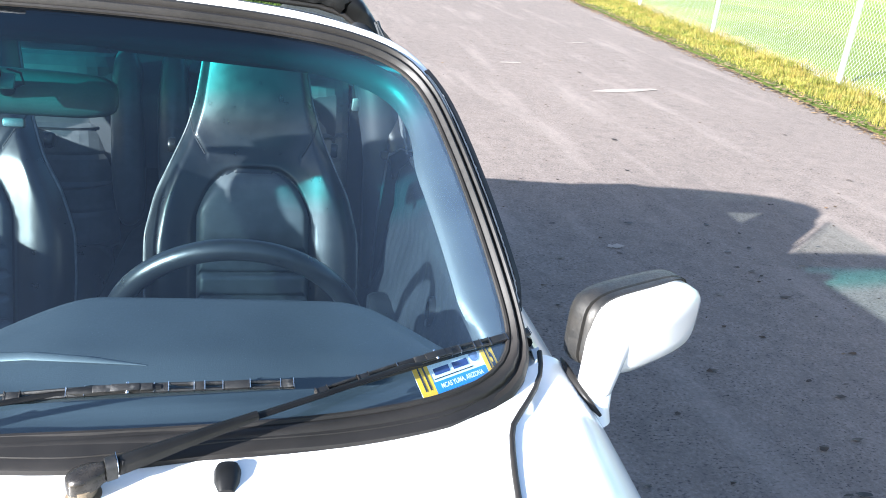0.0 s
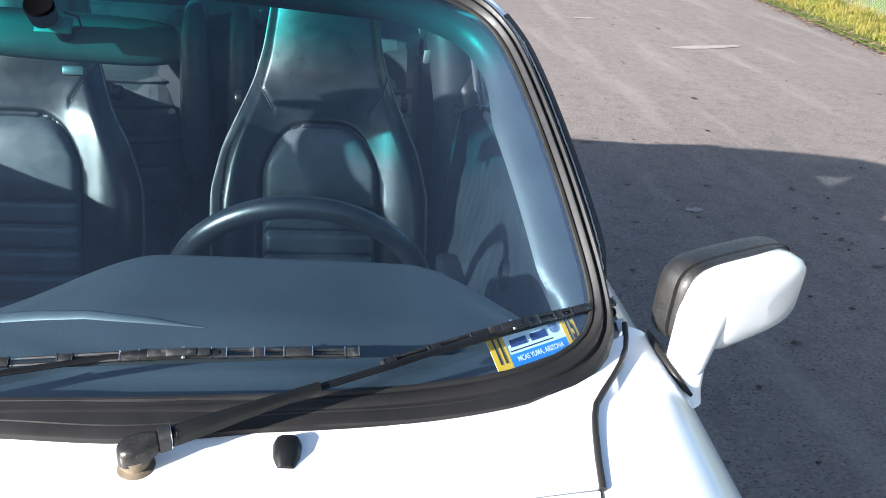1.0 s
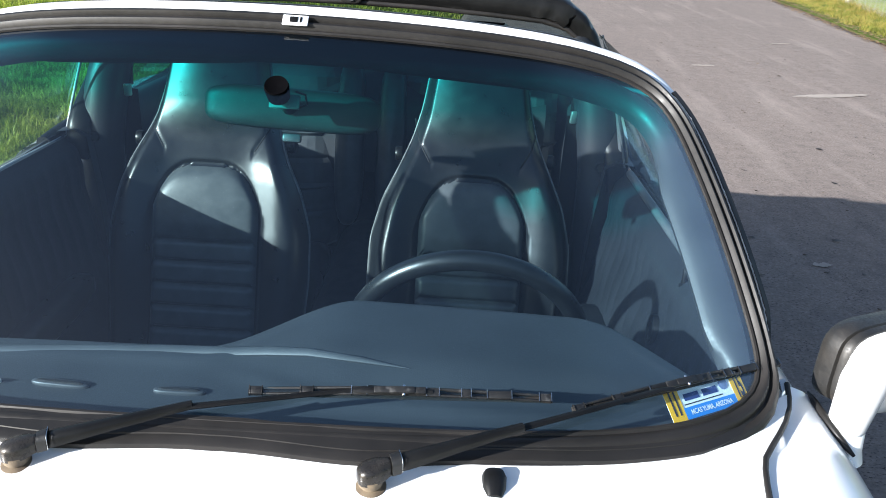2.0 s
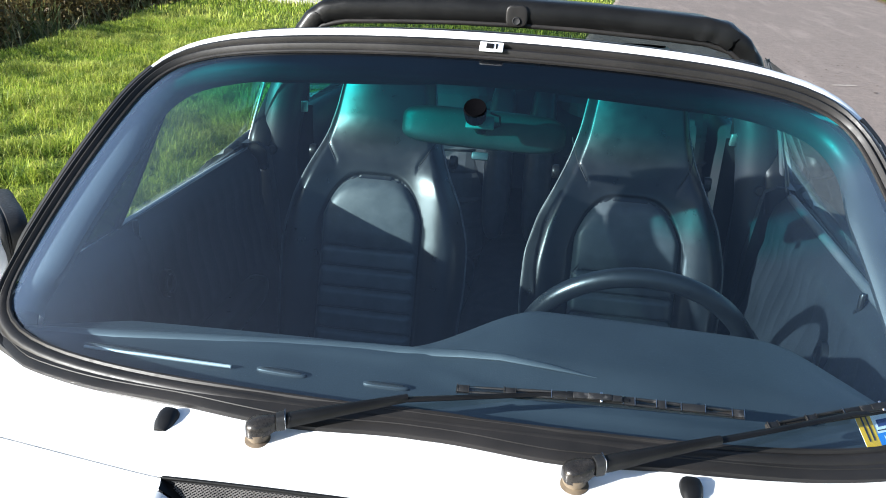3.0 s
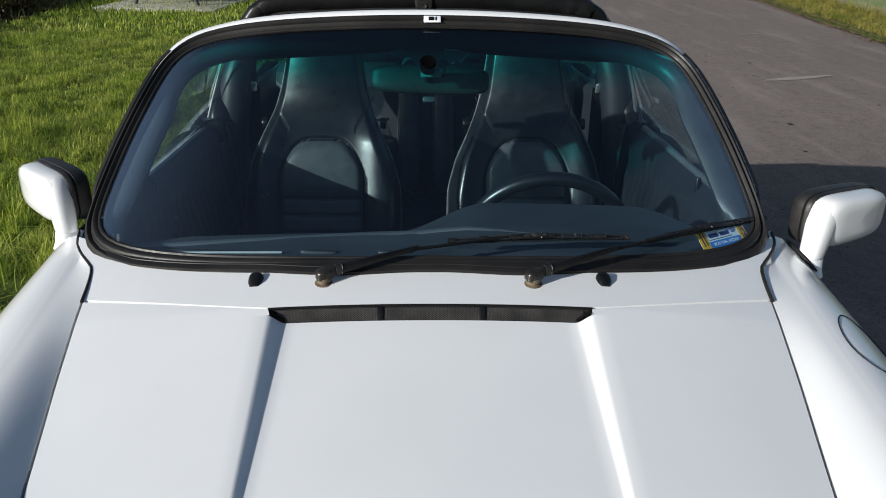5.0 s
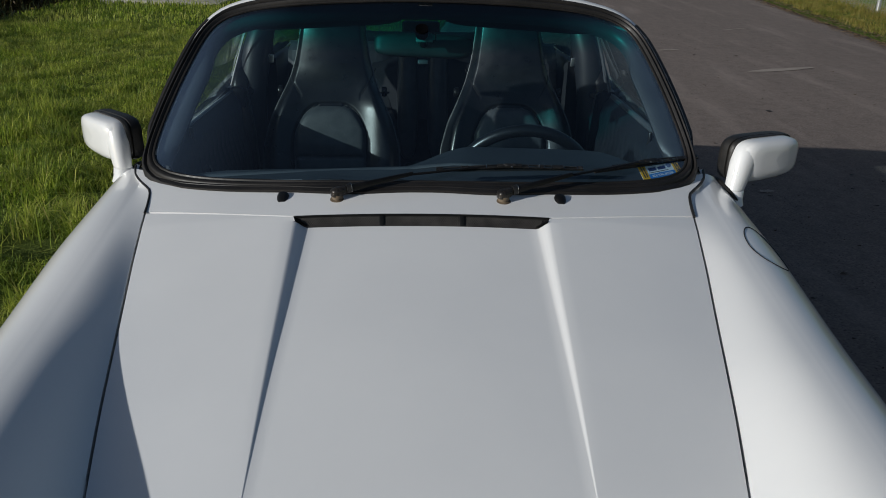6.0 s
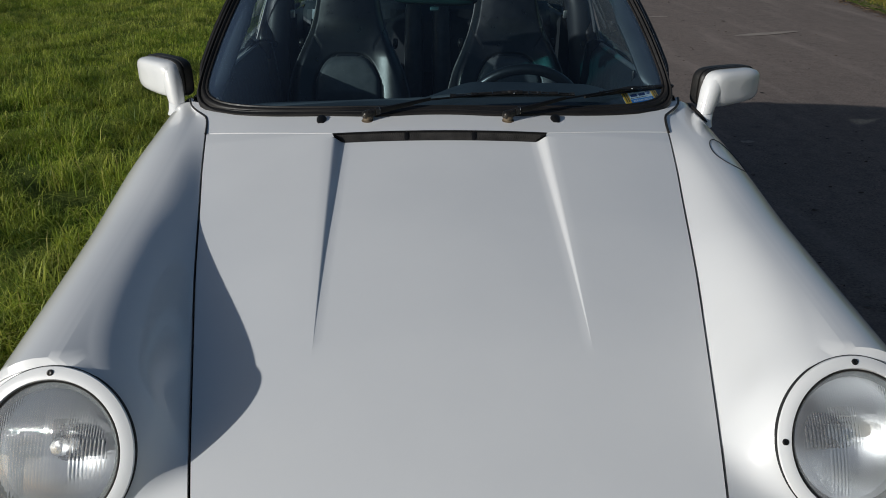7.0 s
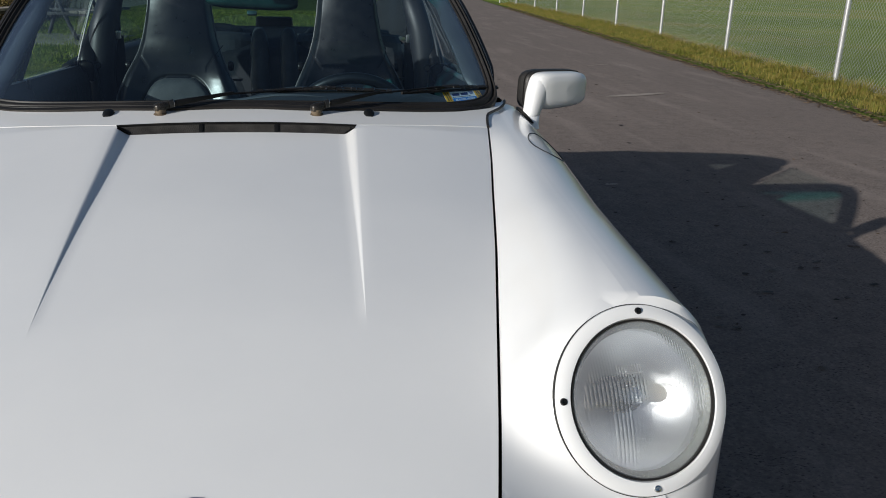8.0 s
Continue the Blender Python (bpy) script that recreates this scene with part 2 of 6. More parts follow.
OLD_RUBBER = grained("weathered_rubber", [(0.35, (0.010, 0.010, 0.010)), (0.6, (0.022, 0.020, 0.018)), (0.8, (0.06, 0.05, 0.042))], 22, (0.4, 0.65), 0.25, 0.0006, 300)
GAP = material("dark_gap", (0.008, 0.008, 0.009), 0.8)[0]
LEATHER = leather_material("black_leather", (0.0055, 0.0065, 0.008), (0.0125, 0.0140, 0.0160), 0.31)
# paler copy of the black leather, with light on the seats in its colour
LIT_LEATHER = leather_material("lit_leather", (0.050, 0.056, 0.060), (0.084, 0.091, 0.095), 0.38)
MATT_BLACK = material("matt_black", (0.0015, 0.0015, 0.002), 0.9, spec=0.02)[0]
VINYL = grained("black_vinyl", [(0.3, (0.012, 0.014, 0.016)), (0.75, (0.024, 0.027, 0.031))], 7, (0.45, 0.62), 0.3, 0.0008, 320)
DASH = grained("dash_vinyl", [(0.3, (0.024, 0.028, 0.033)), (0.75, (0.045, 0.051, 0.058))], 4, (0.40, 0.54), 0.3, 0.0008, 380)
CARPET = grained("black_carpet", [(0.3, grey(0.012)), (0.75, grey(0.028))], 30, (0.9, 1.0), 0.6, 0.003, 300)
CHROME = grained("chrome", [(0.3, grey(0.6)), (0.75, grey(0.72))], 10, (0.1, 0.22), 0.05, 0.0003, metal=1.0)
WIRE = grained("dull_fence_wire", [(0.3, (0.30, 0.31, 0.31)), (0.75, (0.44, 0.45, 0.45))], 8, (0.5, 0.7), 0.1, 0.0005, metal=0.3)
STEEL = grained("galvanised_steel", [(0.3, (0.5, 0.51, 0.52)), (0.75, (0.62, 0.63, 0.64))], 8, (0.35, 0.55), 0.1, 0.0005, metal=0.7)
RUST = grained("rusty_collar", [(0.3, (0.06, 0.042, 0.028)), (0.75, (0.19, 0.145, 0.09))], 60, (0.5, 0.8), 0.3, 0.0005)
MIRROR_GLASS = material("mirror_glass", (0.85, 0.86, 0.87), 0.02, 1.0)[0]
REFLECTOR = material("lamp_reflector", (0.90, 0.92, 0.95), 0.36, 1.0)[0]
LENS = lens_material()
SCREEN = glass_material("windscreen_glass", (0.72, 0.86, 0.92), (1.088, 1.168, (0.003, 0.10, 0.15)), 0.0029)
QUARTER_GLASS = glass_material("quarter_glass", (0.055, 0.08, 0.08), None, 0.006)
SIDE_GLASS = glass_material("side_glass", (0.72, 0.81, 0.79))
REAR_GLASS = glass_material("rear_glass", (0.34, 0.43, 0.45), None, 0.03)
ALUMINIUM = grained("wheel_alloy", [(0.3, grey(0.55)), (0.75, grey(0.68))], 8, (0.25, 0.4), 0.05, 0.0003, metal=0.9)
TYRE = grained("tyre_rubber", [(0.3, grey(0.018)), (0.75, grey(0.032))], 12, (0.8, 0.95), 0.4, 0.002)
GREY_BACK = grained("grey_mirror_back", [(0.3, grey(0.017)), (0.75, grey(0.030))], 30, (0.5, 0.65), 0.3, 0.0006)
# vinyl lightened to hold the highlight of dash crease and door top
ROLL = grained("highlit_roll_vinyl", [(0.3, (0.060, 0.066, 0.072)), (0.75, (0.10, 0.107, 0.115))], 9, (0.4, 0.55), 0.15, 0.0005, 300)
RIM_GREY = grained("lamp_rim_grey", [(0.3, (0.13, 0.14, 0.135)), (0.75, (0.19, 0.20, 0.195))], 30, (0.4, 0.55), 0.2, 0.0004)
YELLOW = material("sticker_yellow", (0.86, 0.44, 0.006), 0.5)[0]
BLUE = material("sticker_blue", (0.03, 0.22, 0.62), 0.5)[0]
WHITE = material("sticker_white", (0.82, 0.83, 0.85), 0.5)[0]
INK = material("ink", (0.012, 0.012, 0.016), 0.6)[0]
INK_BLUE = material("ink_blue", (0.02, 0.04, 0.16), 0.6)[0]
GOLD = material("badge_gold", (0.72, 0.52, 0.2), 0.3, 0.8)[0]
RED = material("badge_red", (0.45, 0.03, 0.03), 0.4)[0]
ROAD = asphalt_material()
LAWN = soil_material("lawn_ground", [(0.3, (0.045, 0.066, 0.014)), (0.7, (0.115, 0.145, 0.03))])
FIELD = soil_material("field_ground", [(0.3, (0.12, 0.19, 0.028)), (0.5, (0.18, 0.25, 0.04)), (0.62, (0.27, 0.28, 0.07)), (0.75, (0.34, 0.29, 0.10))], 0.16, 0.25)
GRASS = leaf_material("grass_blade", [(0.0, (0.05, 0.12, 0.012)), (0.35, (0.30, 0.43, 0.032)), (0.85, (0.53, 0.60, 0.075)), (1.0, (0.58, 0.52, 0.16))])
DRY_GRASS = leaf_material("verge_blade", [(0.0, (0.16, 0.20, 0.03)), (0.4, (0.31, 0.30, 0.055)), (0.75, (0.41, 0.35, 0.085)), (1.0, (0.42, 0.29, 0.10))])
FALLEN = leaf_material("fallen_leaf", [(0.0, (0.09, 0.055, 0.03)), (0.6, (0.20, 0.125, 0.06)), (1.0, (0.34, 0.24, 0.12))], 0.1)
CRUMB = leaf_material("road_crumb", [(0.0, (0.012, 0.009, 0.007)), (0.8, (0.04, 0.028, 0.02)), (1.0, (0.2, 0.12, 0.06))], 0.05)
REED = leaf_material("reed_leaf", [(0.0, (0.05, 0.09, 0.02)), (0.45, (0.14, 0.19, 0.04)), (0.8, (0.36, 0.30, 0.13)), (1.0, (0.5, 0.42, 0.24))])
STALK = leaf_material("dry_stalk", [(0.0, (0.035, 0.026, 0.014)), (0.5, (0.18, 0.12, 0.05)), (1.0, (0.42, 0.30, 0.14))])
BUSH = leaf_material("bush_leaf", [(0.0, (0.03, 0.022, 0.010)), (0.5, (0.13, 0.08, 0.032)), (0.85, (0.32, 0.20, 0.07)), (1.0, (0.42, 0.33, 0.11))])
BARK = grained("bark", [(0.3, (0.05, 0.035, 0.025)), (0.75, (0.13, 0.09, 0.06))], 12, (0.8, 0.95), 0.6, 0.004)
CONCRETE = grained("concrete", [(0.3, (0.33, 0.31, 0.28)), (0.75, (0.45, 0.42, 0.38))], 3, (0.8, 0.95), 0.4, 0.003, 60)
OLD_WOOD = grained("weathered_wood", [(0.3, (0.2, 0.18, 0.15)), (0.75, (0.36, 0.33, 0.29))], 9, (0.7, 0.9), 0.4, 0.002)
DARK_STEEL = grained("dark_steel", [(0.3, grey(0.03)), (0.75, grey(0.06))], 9, (0.5, 0.7), 0.2, 0.001)
WATER = material("water", (0.03, 0.045, 0.05), 0.06)[0]


# ---- mesh tools ----
def mesh_of(name, verts, faces, smooth=True, sharp=40):
    me = bpy.data.meshes.new(name)
    me.from_pydata([tuple(v) for v in verts], [], [tuple(f) for f in faces])
    me.update()
    if smooth:
        me.polygons.foreach_set("use_smooth", [True] * len(me.polygons))
        if sharp:
            me.set_sharp_from_angle(angle=radians(sharp))
    return me


def part(name, me, mat, parent=None, label=""):
    """One mesh object, a bmesh or mesh data, under a thing or a part."""
    if isinstance(me, bmesh.types.BMesh):
        bm, me = me, bpy.data.meshes.new(name)
        bm.to_mesh(me)
        bm.free()
        me.polygons.foreach_set("use_smooth", [True] * len(me.polygons))
        me.set_sharp_from_angle(angle=radians(38))
    if not me.materials:
        me.materials.append(mat)
    ob = new(name, me)
    if parent:
        ob.parent = parent
    return tagged(ob, label)


def grid_faces(n, m, wrap_n=False, wrap_m=False, flip=False):
    out = []
    for i in range(n if wrap_n else n - 1):
        for j in range(m if wrap_m else m - 1):
            a, b = i * m + j, ((i + 1) % n) * m + j
            c, d = ((i + 1) % n) * m + (j + 1) % m, i * m + (j + 1) % m
            out.append((a, d, c, b) if flip else (a, b, c, d))
    return out


def surface(name, rows, flip=False, wrap_n=False, wrap_m=False, sharp=40, thick=0.0):
    """A sheet through rows of points; thick gives it a back and rims."""
    rows = np.asarray(rows, float)
    n, m = rows.shape[:2]
    verts = rows.reshape(-1, 3)
    faces = grid_faces(n, m, wrap_n, wrap_m, flip)
    me = mesh_of(name, verts, faces, True, sharp)
    if thick:
        bm = bmesh.new()
        bm.from_mesh(me)
        bmesh.ops.recalc_face_normals(bm, faces=bm.faces)
        bmesh.ops.solidify(bm, geom=bm.faces[:], thickness=thick)
        bm.to_mesh(me)
        bm.free()
        me.polygons.foreach_set("use_smooth", [True] * len(me.polygons))
        me.set_sharp_from_angle(angle=radians(sharp))
    return me


def tube_mesh(name, points, radius, sides=10, closed=False, flat=1.0, up=(0, 0, 1)):
    """A round bar along points; radius a number or one for each point; flat squeezes it along up."""
    pts = [Vector(p) for p in points]
    n = len(pts)
    rad = radius if hasattr(radius, "__len__") else [radius] * n
    verts = []
    for i, p in enumerate(pts):
        a = pts[(i - 1) % n] if closed or i else pts[0]
        b = pts[(i + 1) % n] if closed or i < n - 1 else pts[-1]
        t = (b - a).normalized()
        side = t.cross(Vector(up))
        if side.length < 1e-4:
            side = t.cross(Vector((0, 1, 0)))
        side.normalize()
        top = side.cross(t)
        for k in range(sides):
            ang = 2 * math.pi * k / sides
            verts.append(p + side * (rad[i] * math.cos(ang)) + top * (rad[i] * flat * math.sin(ang)))
    faces = grid_faces(n, sides, closed, True)
    if not closed:
        faces += [tuple(range(sides))[::-1], tuple(range((n - 1) * sides, n * sides))]
    return mesh_of(name, verts, faces, True, 50)


def spun(name, profile, centre=(0, 0, 0), axis=(0, 0, 1), seg=48, sharp=40):
    """A turned form: profile of (radius, height along axis)."""
    z = Vector(axis).normalized()
    x = z.orthogonal().normalized()
    y = z.cross(x)
    rows = []
    for r, h in profile:
        rows.append([tuple(Vector(centre) + z * h + (x * math.cos(2 * math.pi * k / seg) + y * math.sin(2 * math.pi * k / seg)) * max(r, 1e-5)) for k in range(seg)])
    return surface(name, rows, wrap_m=True, sharp=sharp)


def block(name, size, m=None, bevel=0.004, seg=2):
    """A box with rounded edges, at the pose m."""
    bm = bmesh.new()
    bmesh.ops.create_cube(bm, size=1.0)
    bmesh.ops.scale(bm, vec=size, verts=bm.verts)
    if bevel:
        bmesh.ops.bevel(bm, geom=bm.edges[:], offset=bevel, segments=seg, profile=0.5, affect="EDGES")
    if m is not None:
        bm.transform(m)
    me = bpy.data.meshes.new(name)
    bm.to_mesh(me)
    bm.free()
    me.polygons.foreach_set("use_smooth", [True] * len(me.polygons))
    me.set_sharp_from_angle(angle=radians(35))
    return me


def rounded_slab(name, half_w, half_h, depth, power=5.0, n=48, m=None, bulge=0.0, lip=0.3):
    """A pillow with a superellipse outline in x and z, front at -y."""
    rows = []
    steps = [(0.0, -1.0), (0.35, -1.0), (0.65, -0.97), (0.85, -0.88), (0.95, -0.7), (1.0, -0.3), (1.0, 0.5), (0.94, 0.9), (0.8, 1.0), (0.4, 1.0), (0.0, 1.0)]
    for s, d in steps:
        ring = []
        for k in range(n):
            a = 2 * math.pi * k / n
            c, q = math.cos(a), math.sin(a)
            r = (abs(c) ** power + abs(q) ** power) ** (-1 / power)
            swell = -bulge * (1 - s * s) if d < 0 else 0
            ring.append((half_w * s * r * c, depth / 2 * d + swell, half_h * s * r * q))
        rows.append(ring)
    me = surface(name, rows, wrap_m=True, sharp=50)
    if m is not None:
        me.transform(m)
    return me


def lerp_table(table, y):
    """Smooth values from rows (y, a, b, ...) at y."""
    if y <= table[0][0]:
        return np.array(table[0][1:])
    for r0, r1 in zip(table, table[1:]):
        if y <= r1[0]:
            t = (y - r0[0]) / (r1[0] - r0[0])
            return np.array(r0[1:]) * (1 - t) + np.array(r1[1:]) * t
    return np.array(table[-1][1:])


def smoother(table, y, reach=0.06):
    return sum(w * lerp_table(table, y + o * reach) for o, w in ((-1, 0.15), (-0.5, 0.22), (0, 0.26), (0.5, 0.22), (1, 0.15)))


def text_mesh(name, body, size, mat, m, parent, depth=0.0, bold=0.0):
    cu = bpy.data.curves.new(name, "FONT")
    cu.body, cu.size, cu.align_x, cu.align_y, cu.extrude = body, size, "CENTER", "CENTER", depth
    cu.offset = bold
    tmp = bpy.data.objects.new(name, cu)
    scene.collection.objects.link(tmp)
    dg = bpy.context.evaluated_depsgraph_get()
    me = bpy.data.meshes.new_from_object(tmp.evaluated_get(dg))
    bpy.data.objects.remove(tmp)
    bpy.data.curves.remove(cu)
    me.transform(m)
    me.materials.clear()
    return part(name, me, mat, parent)


# ---- the car: body ----
car = new("sports_car")
tagged(car, "white open-top sports car with its roof panel off, parked", "car")


def smooth_step(t):
    t = min(1.0, max(0.0, t))
    return t * t * (3 - 2 * t)


def hood_z(x, y):
    z = 0.8465 + 0.215 * y + 0.035 * y * y if y < 0 else 0.8465 + 0.16 * y
    return z - 0.105 * x * x - 0.117 * max(0.0, -0.3 - y) ** 2


GAP_X = [(-1.2, 0.318), (-1.05, 0.3485), (-1.0, 0.3595), (-0.9, 0.3805), (-0.8, 0.400), (-0.7, 0.4195), (-0.5, 0.459), (-0.3, 0.495), (-0.13, 0.527), (0.06, 0.558), (0.12, 0.568), (0.158, 0.5775), (0.178, 0.592), (0.2, 0.608), (0.245, 0.634), (0.29, 0.648), (0.34, 0.652)]


def gap_x(y):
    return float(smoother(GAP_X, y, 0.03)[0]) if y < 0.03 else float(lerp_table(GAP_X, y)[0])


def hood_rear(x):
    return 0.06 * max(0.0, (abs(x) - 0.25) / 0.308) ** 1.15


VENT_D, VENT_Y, VALLEY = 0.0152, -0.0170, -0.70


def hood_dip(x, y):
    """The sunken middle panel that runs up to the air slot."""
    t = min(1.0, max(0.0, (y - VALLEY) / (VENT_Y - VALLEY)))
    if t <= 0:
        return 0.0
    outer, inner = 0.226 + 0.024 * t, 0.226 - 0.004 * t
    return VENT_D * t ** 1.1 * (1 - smooth_step((abs(x) - inner) / max(outer - inner, 1e-4)))


def build_hood():
    ys = [-1.135, -1.13, -1.12, -1.1] + list(np.linspace(-1.07, VENT_Y, 56))
    # across: fine steps at the two creases
    rows = []
    for y in ys:
        g = gap_x(y) - 0.0022
        t = min(1.0, max(0.0, (y - VALLEY) / (VENT_Y - VALLEY)))
        inner, outer = 0.226 - 0.004 * t, 0.226 + 0.024 * t + 0.0005
        half = list(np.linspace(0, inner, 14)) + list(np.linspace(inner, outer, 6))[1:] + list(np.linspace(outer, g, 14))[1:]
        xs = [-v for v in half[::-1]] + half[1:]
        nose = 0.05 * max(0.0, (-1.07 - y) / 0.065) ** 2
        row = [(x, y, hood_z(x, y) - hood_dip(x, y) - nose) for x in xs]
        row = [(row[0][0], y, row[0][2] - 0.02)] + row + [(row[-1][0], y, row[-1][2] - 0.02)]
        rows.append(row)
    part("hood", surface("hood", rows, flip=True, sharp=30), PAINT, car)
    # the two wings of the hood beside the slot, up to its rear edge
    for s in (-1, 1):
        rows = []
        for b in np.linspace(0, 1, 10):
            row = []
            for a in np.linspace(0, 1, 18):
                x0 = 0.2455 + 0.0045 * b + (gap_x(VENT_Y) - 0.2500) * a
                y1 = hood_rear(x0) - 0.0025
                y = VENT_Y + (y1 - VENT_Y) * b
                x = 0.2455 + 0.0045 * b + (gap_x(y) - 0.0022 - 0.2455 - 0.0045 * b) * a
                row.append((s * x, y, hood_z(x, y) - 0.0))
            rows.append(row)
        rows.append([(p[0], p[1], p[2] - 0.02) for p in rows[-1]])
        rows = [[*r, (r[-1][0], r[-1][1], r[-1][2] - 0.02)] for r in rows]
        part("hood_corner", surface("hood_corner", rows, flip=s < 0, sharp=30), PAINT, car)


def build_air_slot():
    """Black slot behind the sunken panel: backing, lip, dividers and expanded-metal mesh."""
    z0, z1 = hood_z(0, VENT_Y) - VENT_D, hood_z(0, 0)
    slot = part("air_slot", surface("air_slot", [[(x, VENT_Y - 0.002, hood_z(x, VENT_Y) - VENT_D - 0.022), (x, 0.0004, hood_z(x, 0) - 0.045), (x, 0.0004, hood_z(x, 0) - 0.0008)] for x in np.linspace(-0.252, 0.252, 9)], sharp=0), GAP, car, "dark slot of the fresh-air intake")
    part("slot_lip", tube_mesh("slot_lip", [(x, 0.0002, hood_z(x, 0) - 0.0015) for x in np.linspace(-0.25, 0.25, 15)], 0.0022, 8), TRIM, slot)
    slope = math.degrees(math.atan2(0.0165, 0.0150))

    def mesh_spot(x, g):
        """A point of the mesh's inclined plane, g from its front to its rear edge."""
        return (x, VENT_Y + 0.0012 + 0.0150 * g, hood_z(x, VENT_Y) - VENT_D - 0.0030 + 0.0165 * g)

    for s in (-1, 1):
        part("slot_end", surface("slot_end", [[(s * 0.222, VENT_Y, z0 - 0.003), (s * 0.2455, VENT_Y, z0 + VENT_D - 0.004)], [(s * 0.226, VENT_Y + 0.014, z0 - 0.002), (s * 0.249, -0.001, z1 - 0.009)]], sharp=0), TRIM, slot)
        x, y, z = mesh_spot(s * 0.0785, 0.5)
        part("divider", block("divider", (0.010, 0.023, 0.004), pose(x, y, z + 0.0012, slope), 0.0012), PLASTIC, slot)
    # expanded metal: rows of zigzag strands that touch at their knees
    for lo, hi in ((-0.236, -0.0835), (-0.0735, 0.0735), (0.0835, 0.236)):
        verts, faces = [], []
        n = int((hi - lo) / 0.0042)
        for k in range(7):
            for sgn in (0, 1):
                base = len(verts)
                for i in range(n + 1):
                    x, y, z = mesh_spot(lo + (hi - lo) * i / n, (k + 0.5 + (0.46 if (i + sgn) % 2 else -0.46)) / 7)
                    verts += [(x, y - 0.00045, z - 0.0002), (x, y + 0.00045, z + 0.0006), (x, y, z - 0.0010)]
                for i in range(n):
                    a = base + 3 * i
                    faces += [(a, a + 3, a + 4, a + 1), (a + 1, a + 4, a + 5, a + 2), (a + 2, a + 5, a + 3, a)]
        part("mesh", mesh_of("mesh", verts, faces, False), MESH_METAL, slot, "dull grey expanded-metal mesh")


COWL_R = [(0.0, 0.094), (0.18, 0.107), (0.36, 0.138), (0.5, 0.176), (0.6, 0.222), (0.66, 0.275)]


def build_cowl():
    rows = []
    for b in np.linspace(0, 1, 26):
        row = []
        for a in np.linspace(-1, 1, 61):
            y0 = hood_rear(0.556 * a) + 0.0015
            y1 = float(smoother(COWL_R, abs(a) * 0.64, 0.05)[0]) + 0.014
            y = y0 + (y1 - y0) * b
            edge = gap_x(0.06 + 0.21 * b) - 0.0022
            x = a * edge
            row.append((x, y, hood_z(x, y) + 0.004 * smooth_step((abs(a) - 0.6) / 0.4) * b))
        rows.append([(row[0][0], row[0][1], row[0][2] - 0.015), *row, (row[-1][0], row[-1][1], row[-1][2] - 0.015)])
    rows.insert(0, [(p[0], p[1], p[2] - 0.02) for p in rows[0]])
    part("cowl", surface("cowl", rows, flip=True, sharp=35), PAINT, car)
    # flat black trim between the cowl and the windscreen seal
    rows = []
    for a in np.linspace(-1, 1, 61):
        y1 = float(smoother(COWL_R, abs(a) * 0.585, 0.05)[0]) - 0.007 - 0.016 * smooth_step(abs(a) / 0.28) - 0.009 * smooth_step((abs(a) - 0.45) / 0.3) + 0.016 * smooth_step((abs(a) - 0.85) / 0.15)
        x = a * 0.585
        rows.append([(x, y1 + d, hood_z(x, y1 + d) + lift) for d, lift in ((0.0, -0.004), (0.0, 0.0050), (0.002, 0.0062), (0.012, 0.0068), (0.0125, 0.0078), (0.036, 0.009))])
    part("cowl_trim", surface("cowl_trim", rows, sharp=30), RUBBER, car, "flat black trim strip below the windscreen")
    part("slot_shelf", block("slot_shelf", (1.1, 0.24, 0.01), pose(0, 0.06, 0.765), 0.002), GAP, car)
    for s in (-1, 1):
        pts = [(0.5575, 0.055), (0.5625, 0.09), (0.568, 0.12), (0.573, 0.142), (0.579, 0.159), (0.592, 0.178), (0.608, 0.2), (0.622, 0.221), (0.635, 0.246), (0.643, 0.268), (0.649, 0.292)]
        line = [(s * x, y, hood_z(x, y) + 0.0035 - 0.002) for x, y in pts]
        part("cowl_seal", tube_mesh("cowl_seal", line, 0.0034 if s > 0 else 0.0024, 8), RUBBER, car, "black rubber strip")


LAMP = Vector((0.5570, -0.9165, 0.6575))
LAMP_N = Vector((0.1217, -0.8661, 0.4848))
# y, crest x, crest z, inner half width, outer x, side z
FENDER = [(-1.2, 0.548, 0.762, 0.112, 0.660, 0.66), (-1.0, 0.552, 0.766, 0.113, 0.668, 0.665), (-0.87, 0.564, 0.7665, 0.114, 0.674, 0.665), (-0.81, 0.566, 0.7745, 0.116, 0.680, 0.655), (-0.65, 0.574, 0.7790, 0.124, 0.700, 0.632), (-0.33, 0.597, 0.787, 0.138, 0.727, 0.642),
          (-0.1, 0.604, 0.811, 0.14, 0.747, 0.65), (0.0, 0.61, 0.821, 0.14, 0.755, 0.65), (0.2, 0.628, 0.835, 0.12, 0.755, 0.65), (0.34, 0.645, 0.842, 0.10, 0.748, 0.66)]
AXLES = (-0.42, 1.852)
ARCH_R = 0.325


def low_edge(y, side_z):
    for c in AXLES:
        if abs(y - c) < ARCH_R:
            return min(side_z - 0.012, max(0.25, 0.30 + math.sqrt(ARCH_R ** 2 - (y - c) ** 2)))
    return 0.25


def bezier(a, b, c, d, n):
    """n points of a cubic from a to d, both ends included."""
    return [a * (1 - u) ** 3 + b * (3 * (1 - u) ** 2 * u) + c * (3 * (1 - u) * u * u) + d * u ** 3 for u in np.linspace(0, 1, n).tolist()]


RIM = 0.1188
LAMP_X = Vector((-LAMP_N.y, LAMP_N.x, 0)).normalized()
LAMP_Y = LAMP_X.cross(LAMP_N) * -1


